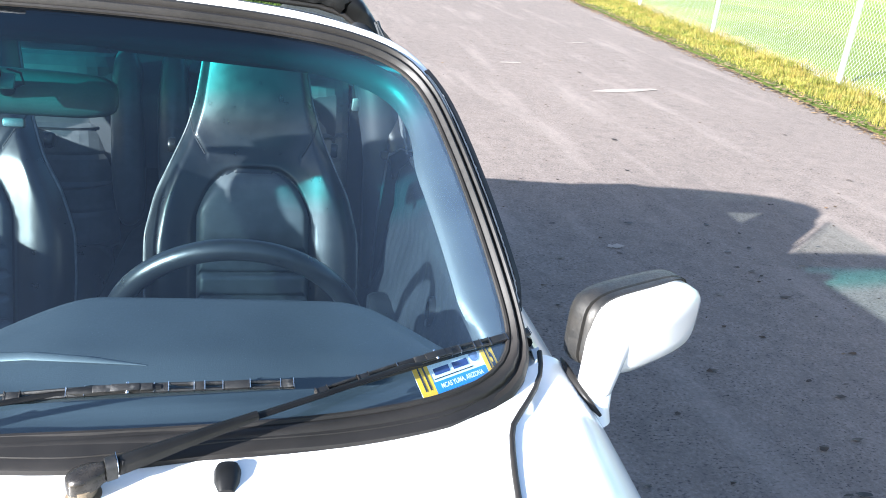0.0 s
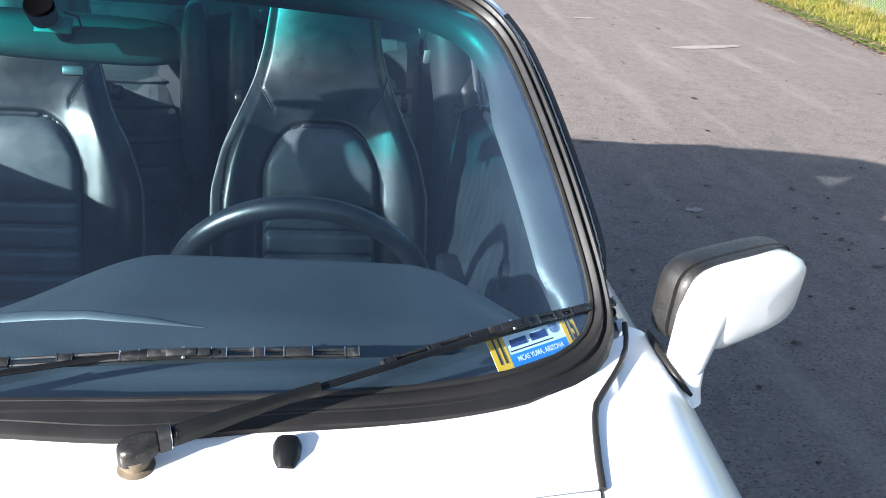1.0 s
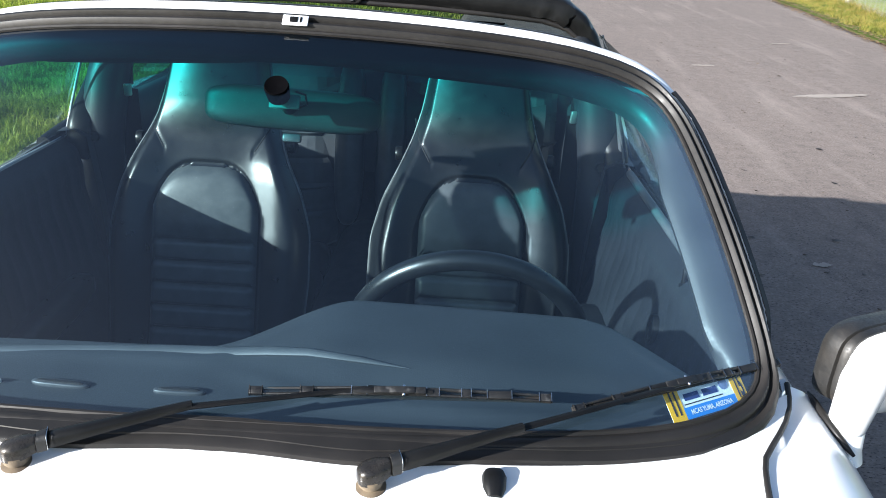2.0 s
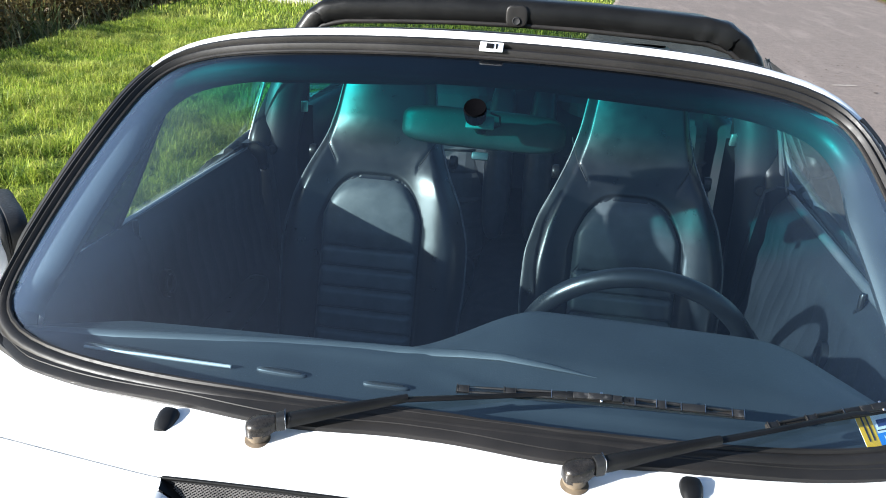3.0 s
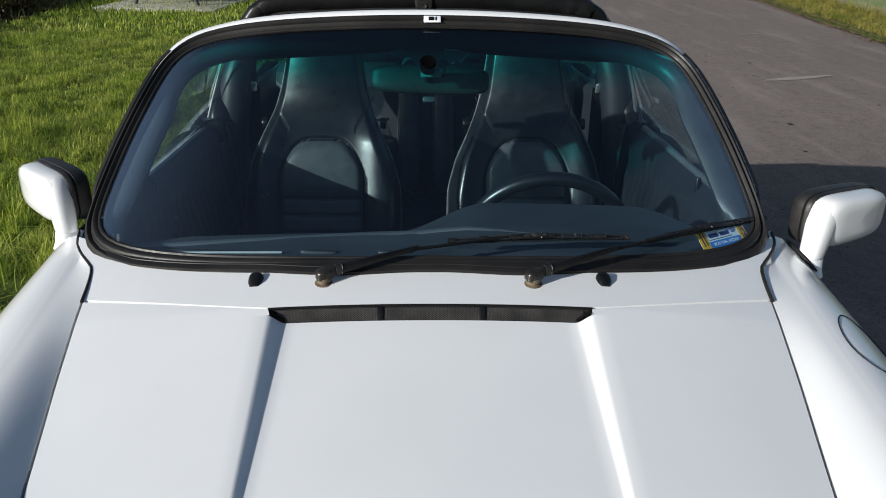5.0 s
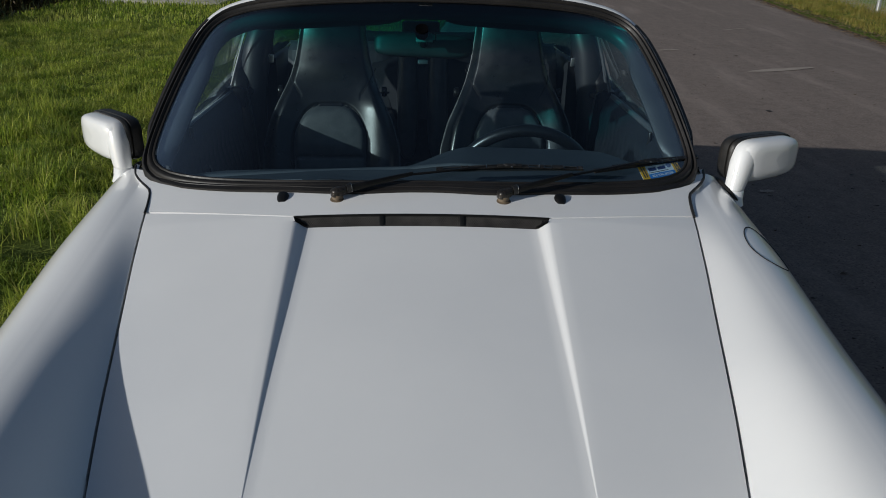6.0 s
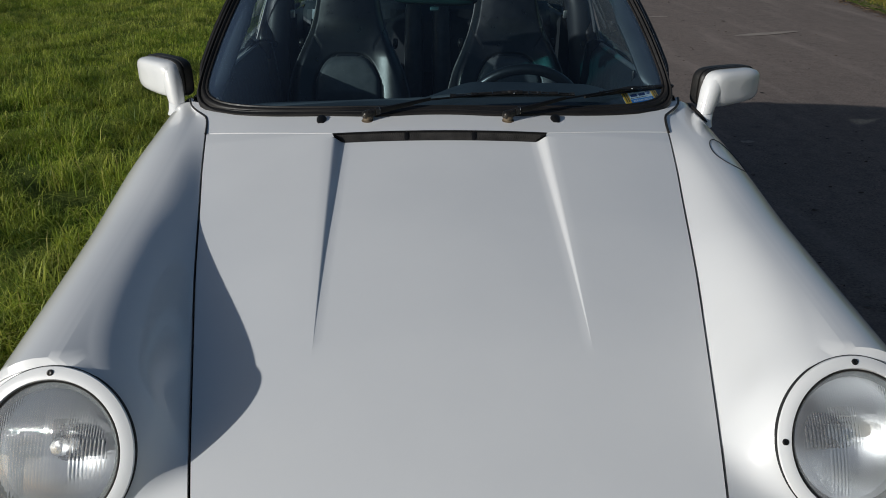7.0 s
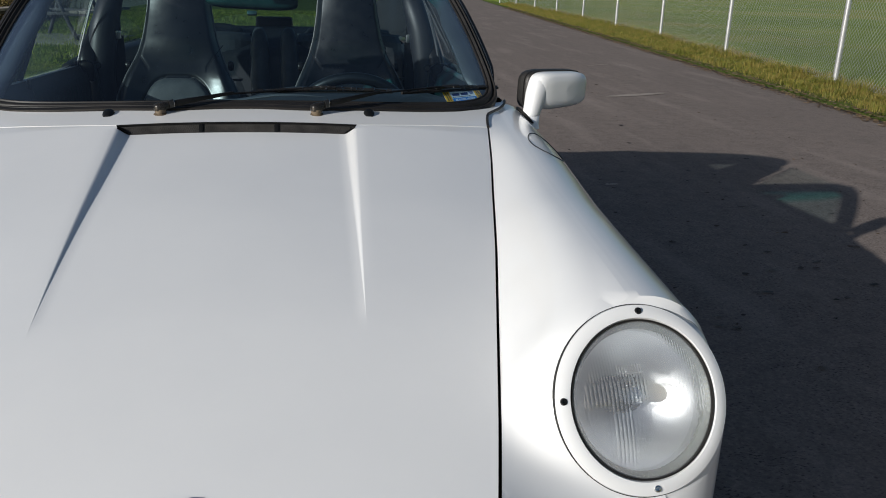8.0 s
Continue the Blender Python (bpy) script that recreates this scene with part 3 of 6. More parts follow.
def on_rim(a):
    """A place on the headlight's rim; a in degrees, 90 at the top and 180 beside the hood."""
    return LAMP + LAMP_X * (RIM * math.cos(radians(a))) + LAMP_Y * (RIM * math.sin(radians(a))) - LAMP_N * 0.0015


def fender_row(y, s, a=None):
    """A line over the fender from the hood gap outwards; a: where it meets the headlight's rim, if it does."""
    low = a is not None and a > 180
    if a is None:
        xc, zc, w, xo, zs = smoother(FENDER, y, 0.07 if y > -0.7 else 0.03)
        if y > LAMP.y:
            e0, m0, e1 = Vector((xc - 0.012, y, zc - 0.0004)), Vector((xc, y, zc)), Vector((xc + 0.012, y, zc - 0.0004))
            yg = y + 0.075 * smooth_step((-0.42 - y) / 0.44)
        else:
            foot = on_rim(270) + LAMP_Y * ((y - on_rim(270).y) / LAMP_Y.y)
            e0, m0, e1, yg, low = foot - LAMP_X * 0.012, foot, foot + LAMP_X * 0.012, y - 0.012, True
    else:
        e0, e1 = on_rim(a), on_rim(180 - a)
        m0 = (e0 + e1) * 0.5
        t = (a - 96) / 168
        yg = -0.784 - 0.21 * t
        xo, zs = smoother(FENDER, e1.y, 0.03)[3:]
    g = gap_x(yg) + 0.0022
    p0 = Vector((g, yg, hood_z(g, yg)))
    # inner flank, from the hood gap up to the rim or the crest
    d = e0 - p0
    chord = math.atan2(d.z, d.x)
    turn = 90 if a is None and not low else (270 if a is None else a)
    bend = lerp_table([(90, 0.08), (105, 0.2), (125, 0.5), (150, 0.85), (180, 1.05), (225, 1.0), (270, 1.0)], turn)[0] * chord
    reach = math.hypot(d.x, d.z) * (0.34 + 0.12 * smooth_step((-0.55 - e0.y) / 0.25) * smooth_step((170 - turn) / 60))
    end = e0 - Vector((reach * math.cos(bend), d.y * 0.2, reach * math.sin(bend)))
    rise = 0.36 + 0.16 * smooth_step((250 - turn) / 140)
    row = [p0 - Vector((0, 0, 0.02))] + bezier(p0, p0 + Vector((d.x * 0.36, d.y * 0.3, d.z * rise)), end, e0, 33)
    # top, under the headlight's ring where there is one
    row += [e0.lerp(m0, k / 5) for k in range(1, 6)] + [m0.lerp(e1, k / 5) for k in range(1, 6)]
    # outer shoulder
    if low:
        xo, zs = e1.x + 0.003, e1.z - 0.02
    else:
        xo, zs = max(xo, e1.x + 0.003), min(zs, e1.z - 0.012)
    fall = 0.03 if a is None else radians(a - 90) * 0.9
    r1 = 0.55 * (xo - e1.x) if a is None else 0.5 * math.hypot(xo - e1.x, e1.z - zs)
    fall = min(fall, 1.5)
    yo = e1.y
    row += bezier(e1, e1 + Vector((r1 * math.cos(fall), 0, -r1 * math.sin(fall))), Vector((xo, yo, zs + 0.55 * (e1.z - zs))), Vector((xo, yo, zs)), 14)[1:]
    bottom = min(low_edge(yo, zs), zs - 0.01)
    for k in range(1, 9):
        z = zs + (bottom - zs) * k / 8
        flare = 0.06 * smooth_step((zs - z) / 0.16) * smooth_step((yo + 0.70) / 0.35)
        row.append(Vector((xo + flare - 0.05 * smooth_step((0.45 - z) / 0.2), yo, z)))
    row.append(Vector((xo - 0.09, yo, bottom - 0.003)))
    return [(s * p.x, p.y, p.z) for p in row]


def cut_lamp_hole(me, s):
    """Opens the fender's slanting front where the headlight sits."""
    c = Vector((s * LAMP.x, LAMP.y, LAMP.z))
    bm = bmesh.new()
    bm.from_mesh(me)
    gone = []
    for v in bm.verts:
        d = v.co - c
        n = Vector((s * LAMP_N.x, LAMP_N.y, LAMP_N.z))
        h = d.dot(n)
        if abs(h) < 0.03 and (d - n * h).length < 0.106:
            gone.append(v)
    bmesh.ops.delete(bm, geom=gone, context="VERTS")
    bm.to_mesh(me)
    bm.free()


def build_fenders():
    back = on_rim(90).y + 0.008
    for s in (-1, 1):
        rows = [fender_row(y, s) for y in np.linspace(-1.1, on_rim(270).y - 0.006, 10).tolist()]
        rows += [fender_row(0.0, s, a) for a in np.linspace(264, 96, 57).tolist()]
        rows += [fender_row(y, s) for y in np.linspace(back, 0.305, 66).tolist()]
        # fair the skin behind and beside the headlight
        for _ in range(60):
            kept = [list(r) for r in rows]
            for i in range(8, 92):
                for k in range(2, 33 if i < 68 else 57):
                    rows[i][k] = tuple(0.5 * kept[i][k][n] + 0.25 * (kept[i - 1][k][n] + kept[i + 1][k][n]) for n in (0, 1, 2))
        me = surface("front_fender", rows, flip=s > 0, sharp=50)
        cut_lamp_hole(me, s)
        part("front_fender", me, PAINT, car)
    # fuel flap in the driver-side fender, its outline a fine groove
    ring = []
    for k in range(40):
        a = 2 * math.pi * k / 40
        x, y = 0.663 + 0.036 * math.cos(a) * (1 - 0.2 * math.sin(a)), -0.054 + 0.076 * math.sin(a)
        ring.append((x, y, fender_z(x, y) + 0.0005))
    part("fuel_flap", tube_mesh("fuel_flap", ring, 0.0011, 6, closed=True), GAP, car, "outline of the round fuel filler flap")


def fender_z(x, y):
    row = fender_row(y, 1)[1:57]
    xs = [p[0] for p in row]
    return float(np.interp(x, xs, [p[2] for p in row]))


SIDE = [(0.0, 0.650, 0.840), (0.08, 0.675, 0.834), (0.22, 0.725, 0.77), (0.4, 0.762, 0.68), (0.65, 0.79, 0.52), (0.88, 0.775, 0.36), (1.0, 0.74, 0.25)]


def build_doors():
    for s in (-1, 1):
        rows = []
        for y in np.linspace(0.312, 1.15, 24):
            row = []
            for f in np.linspace(0, 1, 22):
                x, z = smoother(SIDE, f, 0.08)
                row.append((s * (x - 0.012 * ((y - 0.6) / 0.5) ** 2), y, z - 0.01 * (y - 0.3)))
            rows.append(row)
        door = part("door", surface("door", rows, flip=s > 0, thick=0.012), PAINT, car)
        part("window_rail", tube_mesh("window_rail", [(s * 0.645, y, 0.842 - 0.012 * (y - 0.3)) for y in np.linspace(0.33, 1.15, 9)], 0.008, 8), TRIM, door)
        # padded inner panel, top roll, pocket and pull
        rows = []
        for y in np.linspace(0.28, 1.17, 200):
            rib = 0.0016 * abs(math.sin(math.pi * y / 0.048)) ** 0.6
            prof = [(0.645, 0.826), (0.634, 0.852), (0.624, 0.853), (0.618, 0.840), (0.603, 0.826), (0.596, 0.79), (0.597, 0.74), (0.58, 0.66), (0.575, 0.6), (0.54, 0.5), (0.535, 0.42), (0.56, 0.3), (0.58, 0.22)]
            rows.append([(s * (x - (rib if 0.55 < z < 0.8 else 0.0)), y, z - 0.026 * (y - 0.55)) for x, z in prof])
        part("door_panel", surface("door_panel", rows, flip=s < 0, sharp=60), DOOR_VINYL, door, "black vinyl inner panel")
        part("armrest", rounded_slab("armrest", 0.19, 0.032, 0.06, 4, 32, pose(s * 0.555, 0.85, 0.55, 0, 0, 90)), LEATHER, door)
        part("lock_knob", spun("lock_knob", [(0, 0.03), (0.004, 0.03), (0.006, 0.026), (0.005, 0.0), (0.008, -0.002), (0.008, -0.01)], (s * 0.610, 0.612, 0.828), (0, 0, 1), 14), PLASTIC, door)
        part("speaker", spun("speaker", [(0, 0.004), (0.016, 0.006), (0.018, 0.01), (0.026, 0.01), (0.028, 0.0)], (s * 0.594, 0.665, 0.712), (-s, 0.1, 0.1), 28), PLASTIC, door, "round door loudspeaker")
        # side window, raised, with its front post and rear guide
        rows = []
        for k in range(15):
            f = k / 14
            foot, head = Vector((0.642, 0.40 + 0.775 * f, 0.838)), Vector((0.528, 0.675 + 0.53 * f, 1.126))
            rows.append([(s * q.x, q.y, q.z) for q in (foot, foot.lerp(head, 0.35) + Vector((0.006, 0, 0)), foot.lerp(head, 0.7) + Vector((0.006, 0, 0)), head)])
        part("side_window", surface("side_window", rows, sharp=0), SIDE_GLASS, door, "raised green-tinted side window")
        post = [(s * 0.613, 0.556, 0.862), (s * 0.597, 0.605, 0.93), (s * 0.575, 0.653, 1.016), (s * 0.545, 0.675, 1.09)]
        if s < 0:
            part("quarter_post", tube_mesh("quarter_post", post, 0.0062, 8), TRIM, door, "slim black window post")
        rows = []
        for f in np.linspace(0, 1, 8):
            a = Vector((0.628, 0.30, 0.862)).lerp(Vector((0.553, 0.575, 1.09)), f)
            b = Vector((0.613, 0.556, 0.862)).lerp(Vector((0.545, 0.675, 1.09)), f)
            rows.append([(s * q.x, q.y, q.z) for q in (a, a.lerp(b, 0.5), b)])
        if s < 0:
            part("quarter_pane", surface("quarter_pane", rows, sharp=0), QUARTER_GLASS, door, "smoky dusty quarter window pane")
        part("belt_seal", tube_mesh("belt_seal", [(s * 0.652, 1.12, 0.834), (s * 0.655, 1.2, 0.838), (s * 0.652, 1.35, 0.846), (s * 0.645, 1.5, 0.852)], 0.015, 10), RUBBER, door, "black belt-line seal")
        # sill and glass edge: sunlight and sky sheen are put into their colours
        sill = [(s * 0.629, 0.346, 0.858), (s * 0.631, 0.509, 0.853), (s * 0.634, 0.715, 0.846), (s * 0.636, 0.922, 0.839), (s * 0.639, 1.173, 0.830)] if s < 0 else [(s * 0.625, y, 0.856 - 0.026 * (y - 0.55)) for y in np.linspace(0.34, 1.14, 9)]
        part("sill_strip", tube_mesh("sill_strip", sill, 0.0055 if s < 0 else 0.0085, 8), PALE_EDGE if s < 0 else ROLL, door, "thin pale strip along the window sill, coloured as if lit")
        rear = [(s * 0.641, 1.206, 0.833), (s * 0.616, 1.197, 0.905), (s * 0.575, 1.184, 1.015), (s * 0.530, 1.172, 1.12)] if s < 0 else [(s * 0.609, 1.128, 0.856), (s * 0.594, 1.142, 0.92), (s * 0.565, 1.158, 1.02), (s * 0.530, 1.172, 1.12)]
        part("glass_edge", tube_mesh("glass_edge", rear, 0.0030 if s < 0 else 0.002, 8), PALE_EDGE if s < 0 else PILLAR, door, "rear edge of the raised window, its light put into the colour")
        if s > 0:
            part("rear_guide", tube_mesh("rear_guide", [(s * 0.616, 1.185, 0.84), (s * 0.594, 1.195, 0.95), (s * 0.566, 1.205, 1.05), (s * 0.535, 1.215, 1.12)], 0.006, 8), PILLAR, door, "dull grey window guide")


def build_rear():
    """Rear quarters, deck, tail and sills."""
    quarter = [(1.15, 0.660, 0.826, 0.79, 0.62), (1.5, 0.64, 0.842, 0.815, 0.64), (1.85, 0.63, 0.845, 0.83, 0.64), (2.15, 0.61, 0.80, 0.815, 0.61), (2.4, 0.565, 0.705, 0.78, 0.56), (2.6, 0.51, 0.60, 0.73, 0.50), (2.78, 0.43, 0.51, 0.66, 0.44), (2.88, 0.36, 0.45, 0.60, 0.40)]
    for s in (-1, 1):
        rows = []
        for y in np.linspace(1.152, 2.88, 54):
            xb, zb, xo, zs = smoother(quarter, y, 0.1)
            row = [(s * (xb - 0.012 - 0.038 * smooth_step((y - 1.45) / 0.1)), y, zb - 0.004), (s * xb, y, zb)]
            for k in range(1, 13):
                a = math.pi / 2 * k / 12
                row.append((s * (xb + (xo - xb) * math.sin(a)), y, zs + (zb - zs) * math.cos(a)))
            bottom = low_edge(y, zs)
            row += [(s * (xo - 0.05 * f * f * (1 if bottom < 0.4 else 0.1)), y, zs + (bottom - zs) * f) for f in np.linspace(0.12, 1, 8)]
            rows.append(row)
        part("rear_quarter", surface("rear_quarter", rows, flip=s > 0, sharp=50), PAINT, car)
        part("sill", block("sill", (0.1, 1.35, 0.12), pose(s * 0.71, 0.72, 0.24), 0.02), PAINT, car)
    rows = []
    for y in np.linspace(2.05, 2.88, 26):
        xb, zb, xo, zs = smoother(quarter, y, 0.1)
        rows.append([(x * (xb - 0.048), y, zb - 0.004 + 0.03 * (1 - x * x)) for x in np.linspace(-1, 1, 25)])
    part("engine_lid", surface("engine_lid", rows, flip=True), PAINT, car)
    rows = []
    for f in np.linspace(0, 1, 8):
        rows.append([(x * (0.60 + 0.03 * math.sin(3 * f)), 2.88 + 0.04 * math.sin(math.pi * f) * (1 - 0.5 * x * x) - 0.08 * x * x * f, 0.45 - 0.2 * f) for x in np.linspace(-1, 1, 21)])
    part("tail_panel", surface("tail_panel", rows), PAINT, car)


def build_bumper():
    rows = []
    for z, d in ((0.52, 0.03), (0.525, 0.0), (0.515, -0.05), (0.48, -0.065), (0.42, -0.055), (0.34, -0.02), (0.26, 0.03)):
        row = []
        for k in range(41):
            a = -1 + 2 * k / 40
            x = 0.655 * math.sin(a * 1.35) / math.sin(1.35)
            row.append((x, -1.16 + d + 0.30 * abs(a) ** 3.2, z))
        rows.append(row)
    b = part("front_bumper", surface("front_bumper", rows, thick=0.01), PAINT, car)
    part("bumper_strip", tube_mesh("bumper_strip", [(0.657 * math.sin(a * 1.35) / math.sin(1.35), -1.225 + 0.30 * abs(a) ** 3.2, 0.5) for a in np.linspace(-0.98, 0.98, 31)], 0.016, 8), RUBBER, b)
    part("nose_panel", surface("nose_panel", [[(x * 0.6, -1.10 - 0.06 * f + 0.12 * abs(x) ** 3, 0.545 - 0.06 * f - 0.05 * x * x) for x in np.linspace(-1, 1, 21)] for f in np.linspace(0, 1, 5)]), PAINT, car)


def build_wheel(x, y, s):
    tyre_p = [(0.17, -0.085), (0.20, -0.1), (0.27, -0.102), (0.297, -0.085), (0.305, -0.05), (0.305, 0.05), (0.297, 0.085), (0.27, 0.102), (0.20, 0.1), (0.17, 0.085)]
    wheel = part("wheel", spun("wheel", tyre_p, (x, y, 0.305), (s, 0, 0), 56), TYRE, car, "black road tyre")
    part("rim", spun("rim", [(0.19, 0.09), (0.196, 0.1), (0.188, 0.085), (0.17, 0.04), (0.09, 0.05), (0.06, 0.07), (0.035, 0.075), (0.0, 0.075)], (x, y, 0.305), (s, 0, 0), 56), ALUMINIUM, wheel)
    for k in range(5):
        a = 2 * math.pi * k / 5
        part("wheel_spoke", block("wheel_spoke", (0.035, 0.05, 0.15), Matrix.Translation((x + s * 0.062, y, 0.305)) @ Matrix.Rotation(a, 4, "X") @ Matrix.Translation((0, 0, 0.11)), 0.008), ALUMINIUM, wheel)


build_hood()
build_air_slot()
build_cowl()
build_fenders()
build_doors()
build_rear()
build_bumper()
for wy in AXLES:
    for ws in (-1, 1):
        build_wheel(ws * 0.69, wy, ws)


# ---- windscreen ----
def screen(u, v):
    bow = 0.008 * u * math.sin(math.pi * min(1, max(0, v)))
    xb, xt = 0.612 * u, 0.503 * u
    b = Vector((xb, 0.119 + 0.12 * xb ** 2 + 0.48 * xb ** 4, 0.869 - 0.055 * xb ** 2))
    t = Vector((xt, 0.555 + 0.16 * xt ** 2, 1.192 - 0.14 * xt ** 2))
    return b.lerp(t, v) + Vector((bow, 0, 0)) + Vector((0, -0.6, 0.8)) * (0.012 * math.sin(math.pi * min(1, max(0, v))))


OUTLINE = []
for k in range(144):
    ang = 2 * math.pi * k / 144
    c, q = math.cos(ang), math.sin(ang)
    # even spacing along the wide outline
    c, q = (abs(c) ** 0.8) * (1 if c >= 0 else -1), (abs(q) ** 0.8) * (1 if q >= 0 else -1)
    p = 10.0 if q < 0 else 7.5
    r = (abs(c) ** p + abs(q) ** p) ** (-1 / p)
    OUTLINE.append((r * c, 0.5 + 0.5 * r * q))


def outline_frames():
    out = []
    n = len(OUTLINE)
    for k, (u, v) in enumerate(OUTLINE):
        p = screen(u, v)
        t = (screen(*OUTLINE[(k + 1) % n]) - screen(*OUTLINE[k - 1])).normalized()
        o = screen(u * 1.04, 0.5 + (v - 0.5) * 1.04) - p
        nrm = t.cross(o).normalized()
        if nrm.z - nrm.y < 0:
            nrm = -nrm
        o = (o - t * o.dot(t))
        o = (o - nrm * o.dot(nrm)).normalized()
        out.append((p, o, nrm, v, u))
    return out


FRAMES = outline_frames()


def seal_width(v):
    return 0.039 - 0.019 * smooth_step(v / 0.16) + 0.008 * smooth_step((v - 0.86) / 0.12)


def swept(name, profile, keep=lambda u, v: True):
    """A moulding round the windscreen; profile(v) gives (outwards, up) pairs."""
    idx = [k for k, f in enumerate(FRAMES) if keep(f[4], f[3])]
    closed = len(idx) == len(FRAMES)
    if not closed:
        gaps = [i for i in range(len(idx)) if (idx[i] - idx[i - 1]) % len(FRAMES) != 1]
        idx = idx[gaps[0]:] + idx[:gaps[0]]
    rows = []
    for k in idx:
        p, o, nrm, v, u = FRAMES[k]
        rows.append([p + o * a + nrm * b for a, b in profile(v)])
    return surface(name, rows, wrap_n=closed, sharp=45)


def build_screen():
    rows = []
    for s in np.linspace(1.015, 0.0, 12):
        rows.append([screen(u * s, 0.5 + (v - 0.5) * s) for u, v in OUTLINE])
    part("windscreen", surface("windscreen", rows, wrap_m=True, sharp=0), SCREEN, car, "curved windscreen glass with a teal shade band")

    def seal(v):
        w = seal_width(v)
        return [(-0.006, 0.001), (-0.0055, 0.004), (-0.003, 0.005), (0.0, 0.0035), (0.08 * w, 0.007), (0.2 * w, 0.0098), (0.32 * w, 0.0092), (0.42 * w, 0.006), (0.46 * w, 0.0048), (0.52 * w, 0.0048), (0.55 * w, 0.007), (0.66 * w, 0.0108), (0.8 * w, 0.0105), (0.92 * w, 0.007), (w, 0.0015), (w, -0.01)]

    part("windscreen_seal", swept("windscreen_seal", seal), RUBBER, car, "black double-lipped rubber windscreen seal")

    def surround(v):
        w = seal_width(v) - 0.002
        top = smooth_step((v - 0.72) / 0.25)
        return [(w, -0.006), (w, 0.003), (w + 0.003, 0.0045), (w + 0.005 + 0.013 * top, 0.003 + 0.001 * top), (w + 0.007 + 0.028 * top, -0.003 - 0.010 * top), (w + 0.008 + 0.031 * top, -0.02 - 0.012 * top), (w + 0.004, -0.045), (0.0, -0.05)]

    part("windscreen_frame", swept("windscreen_frame", surround, lambda u, v: v > 0.13), PAINT, car, "white painted windscreen frame")

    def wide(v):
        return smooth_step((v - 0.04) / 0.2) * (1 - 0.8 * smooth_step((v - 0.60) / 0.22))

    part("inner_trim", swept("inner_trim", lambda v: [(-0.002, -0.010), (-0.010 - 0.010 * wide(v), -0.013), (-0.015 - 0.022 * wide(v), -0.022), (-0.016 - 0.026 * wide(v), -0.032), (-0.012 - 0.020 * wide(v), -0.046), (0.01, -0.056)], lambda u, v: v > 0.04), PILLAR, car, "dark grey trim inside the windscreen frame")
    for s in (-1, 1):
        keep = lambda u, v, s=s: u * s > 0 and 0.17 < v < 0.905 and abs(u) > 0.9

        def strip(v):
            w, k = seal_width(v), smooth_step((v - 0.15) / 0.12)
            return [(w + 0.004, -0.014), (w + 0.004, 0.003 * k), (w + 0.005 + 0.002 * k, 0.006 * k), (w + 0.006 + 0.009 * k, 0.005 * k), (w + 0.007 + 0.013 * k, -0.003), (w + 0.007 + 0.012 * k, -0.04), (w + 0.006, -0.05)]

        part("pillar_strip", swept("pillar_strip", strip, keep), RUBBER, car, "black rubber strip along the windscreen pillar")
        if s > 0:
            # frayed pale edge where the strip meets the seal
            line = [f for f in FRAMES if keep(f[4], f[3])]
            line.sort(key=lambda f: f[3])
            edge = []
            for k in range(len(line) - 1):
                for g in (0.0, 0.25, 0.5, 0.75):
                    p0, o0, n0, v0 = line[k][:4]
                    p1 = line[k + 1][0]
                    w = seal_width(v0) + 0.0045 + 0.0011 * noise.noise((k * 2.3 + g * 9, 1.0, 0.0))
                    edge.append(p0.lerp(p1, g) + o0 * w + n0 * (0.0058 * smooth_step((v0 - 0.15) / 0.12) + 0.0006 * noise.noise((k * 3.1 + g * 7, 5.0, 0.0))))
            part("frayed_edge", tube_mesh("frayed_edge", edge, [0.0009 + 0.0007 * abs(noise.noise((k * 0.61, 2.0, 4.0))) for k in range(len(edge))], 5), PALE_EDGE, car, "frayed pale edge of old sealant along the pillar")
    # black capping behind the white header
    part("header_cap", tube_mesh("header_cap", [(x, 0.617 + 0.16 * x * x, 1.213 - 0.16 * x * x - 1.6 * max(0, abs(x) - 0.36) ** 2) for x in np.linspace(-0.465, 0.465, 25)], 0.012, 10, flat=0.6), RUBBER, car, "black rubber header seal")
    clip = part("mirror_plate", block("mirror_plate", (0.034, 0.003, 0.017), pose(0.006, 0.5535, 1.2068, -53), 0.001), WHITE, car, "worn white tag on the header")
    for px, pw in ((-0.002, 0.011), (0.0075, 0.003)):
        part("worn_spot", block("worn_spot", (pw, 0.004, 0.010), pose(0.006 + px, 0.5530, 1.2075, -53), 0.001), TRIM, clip)


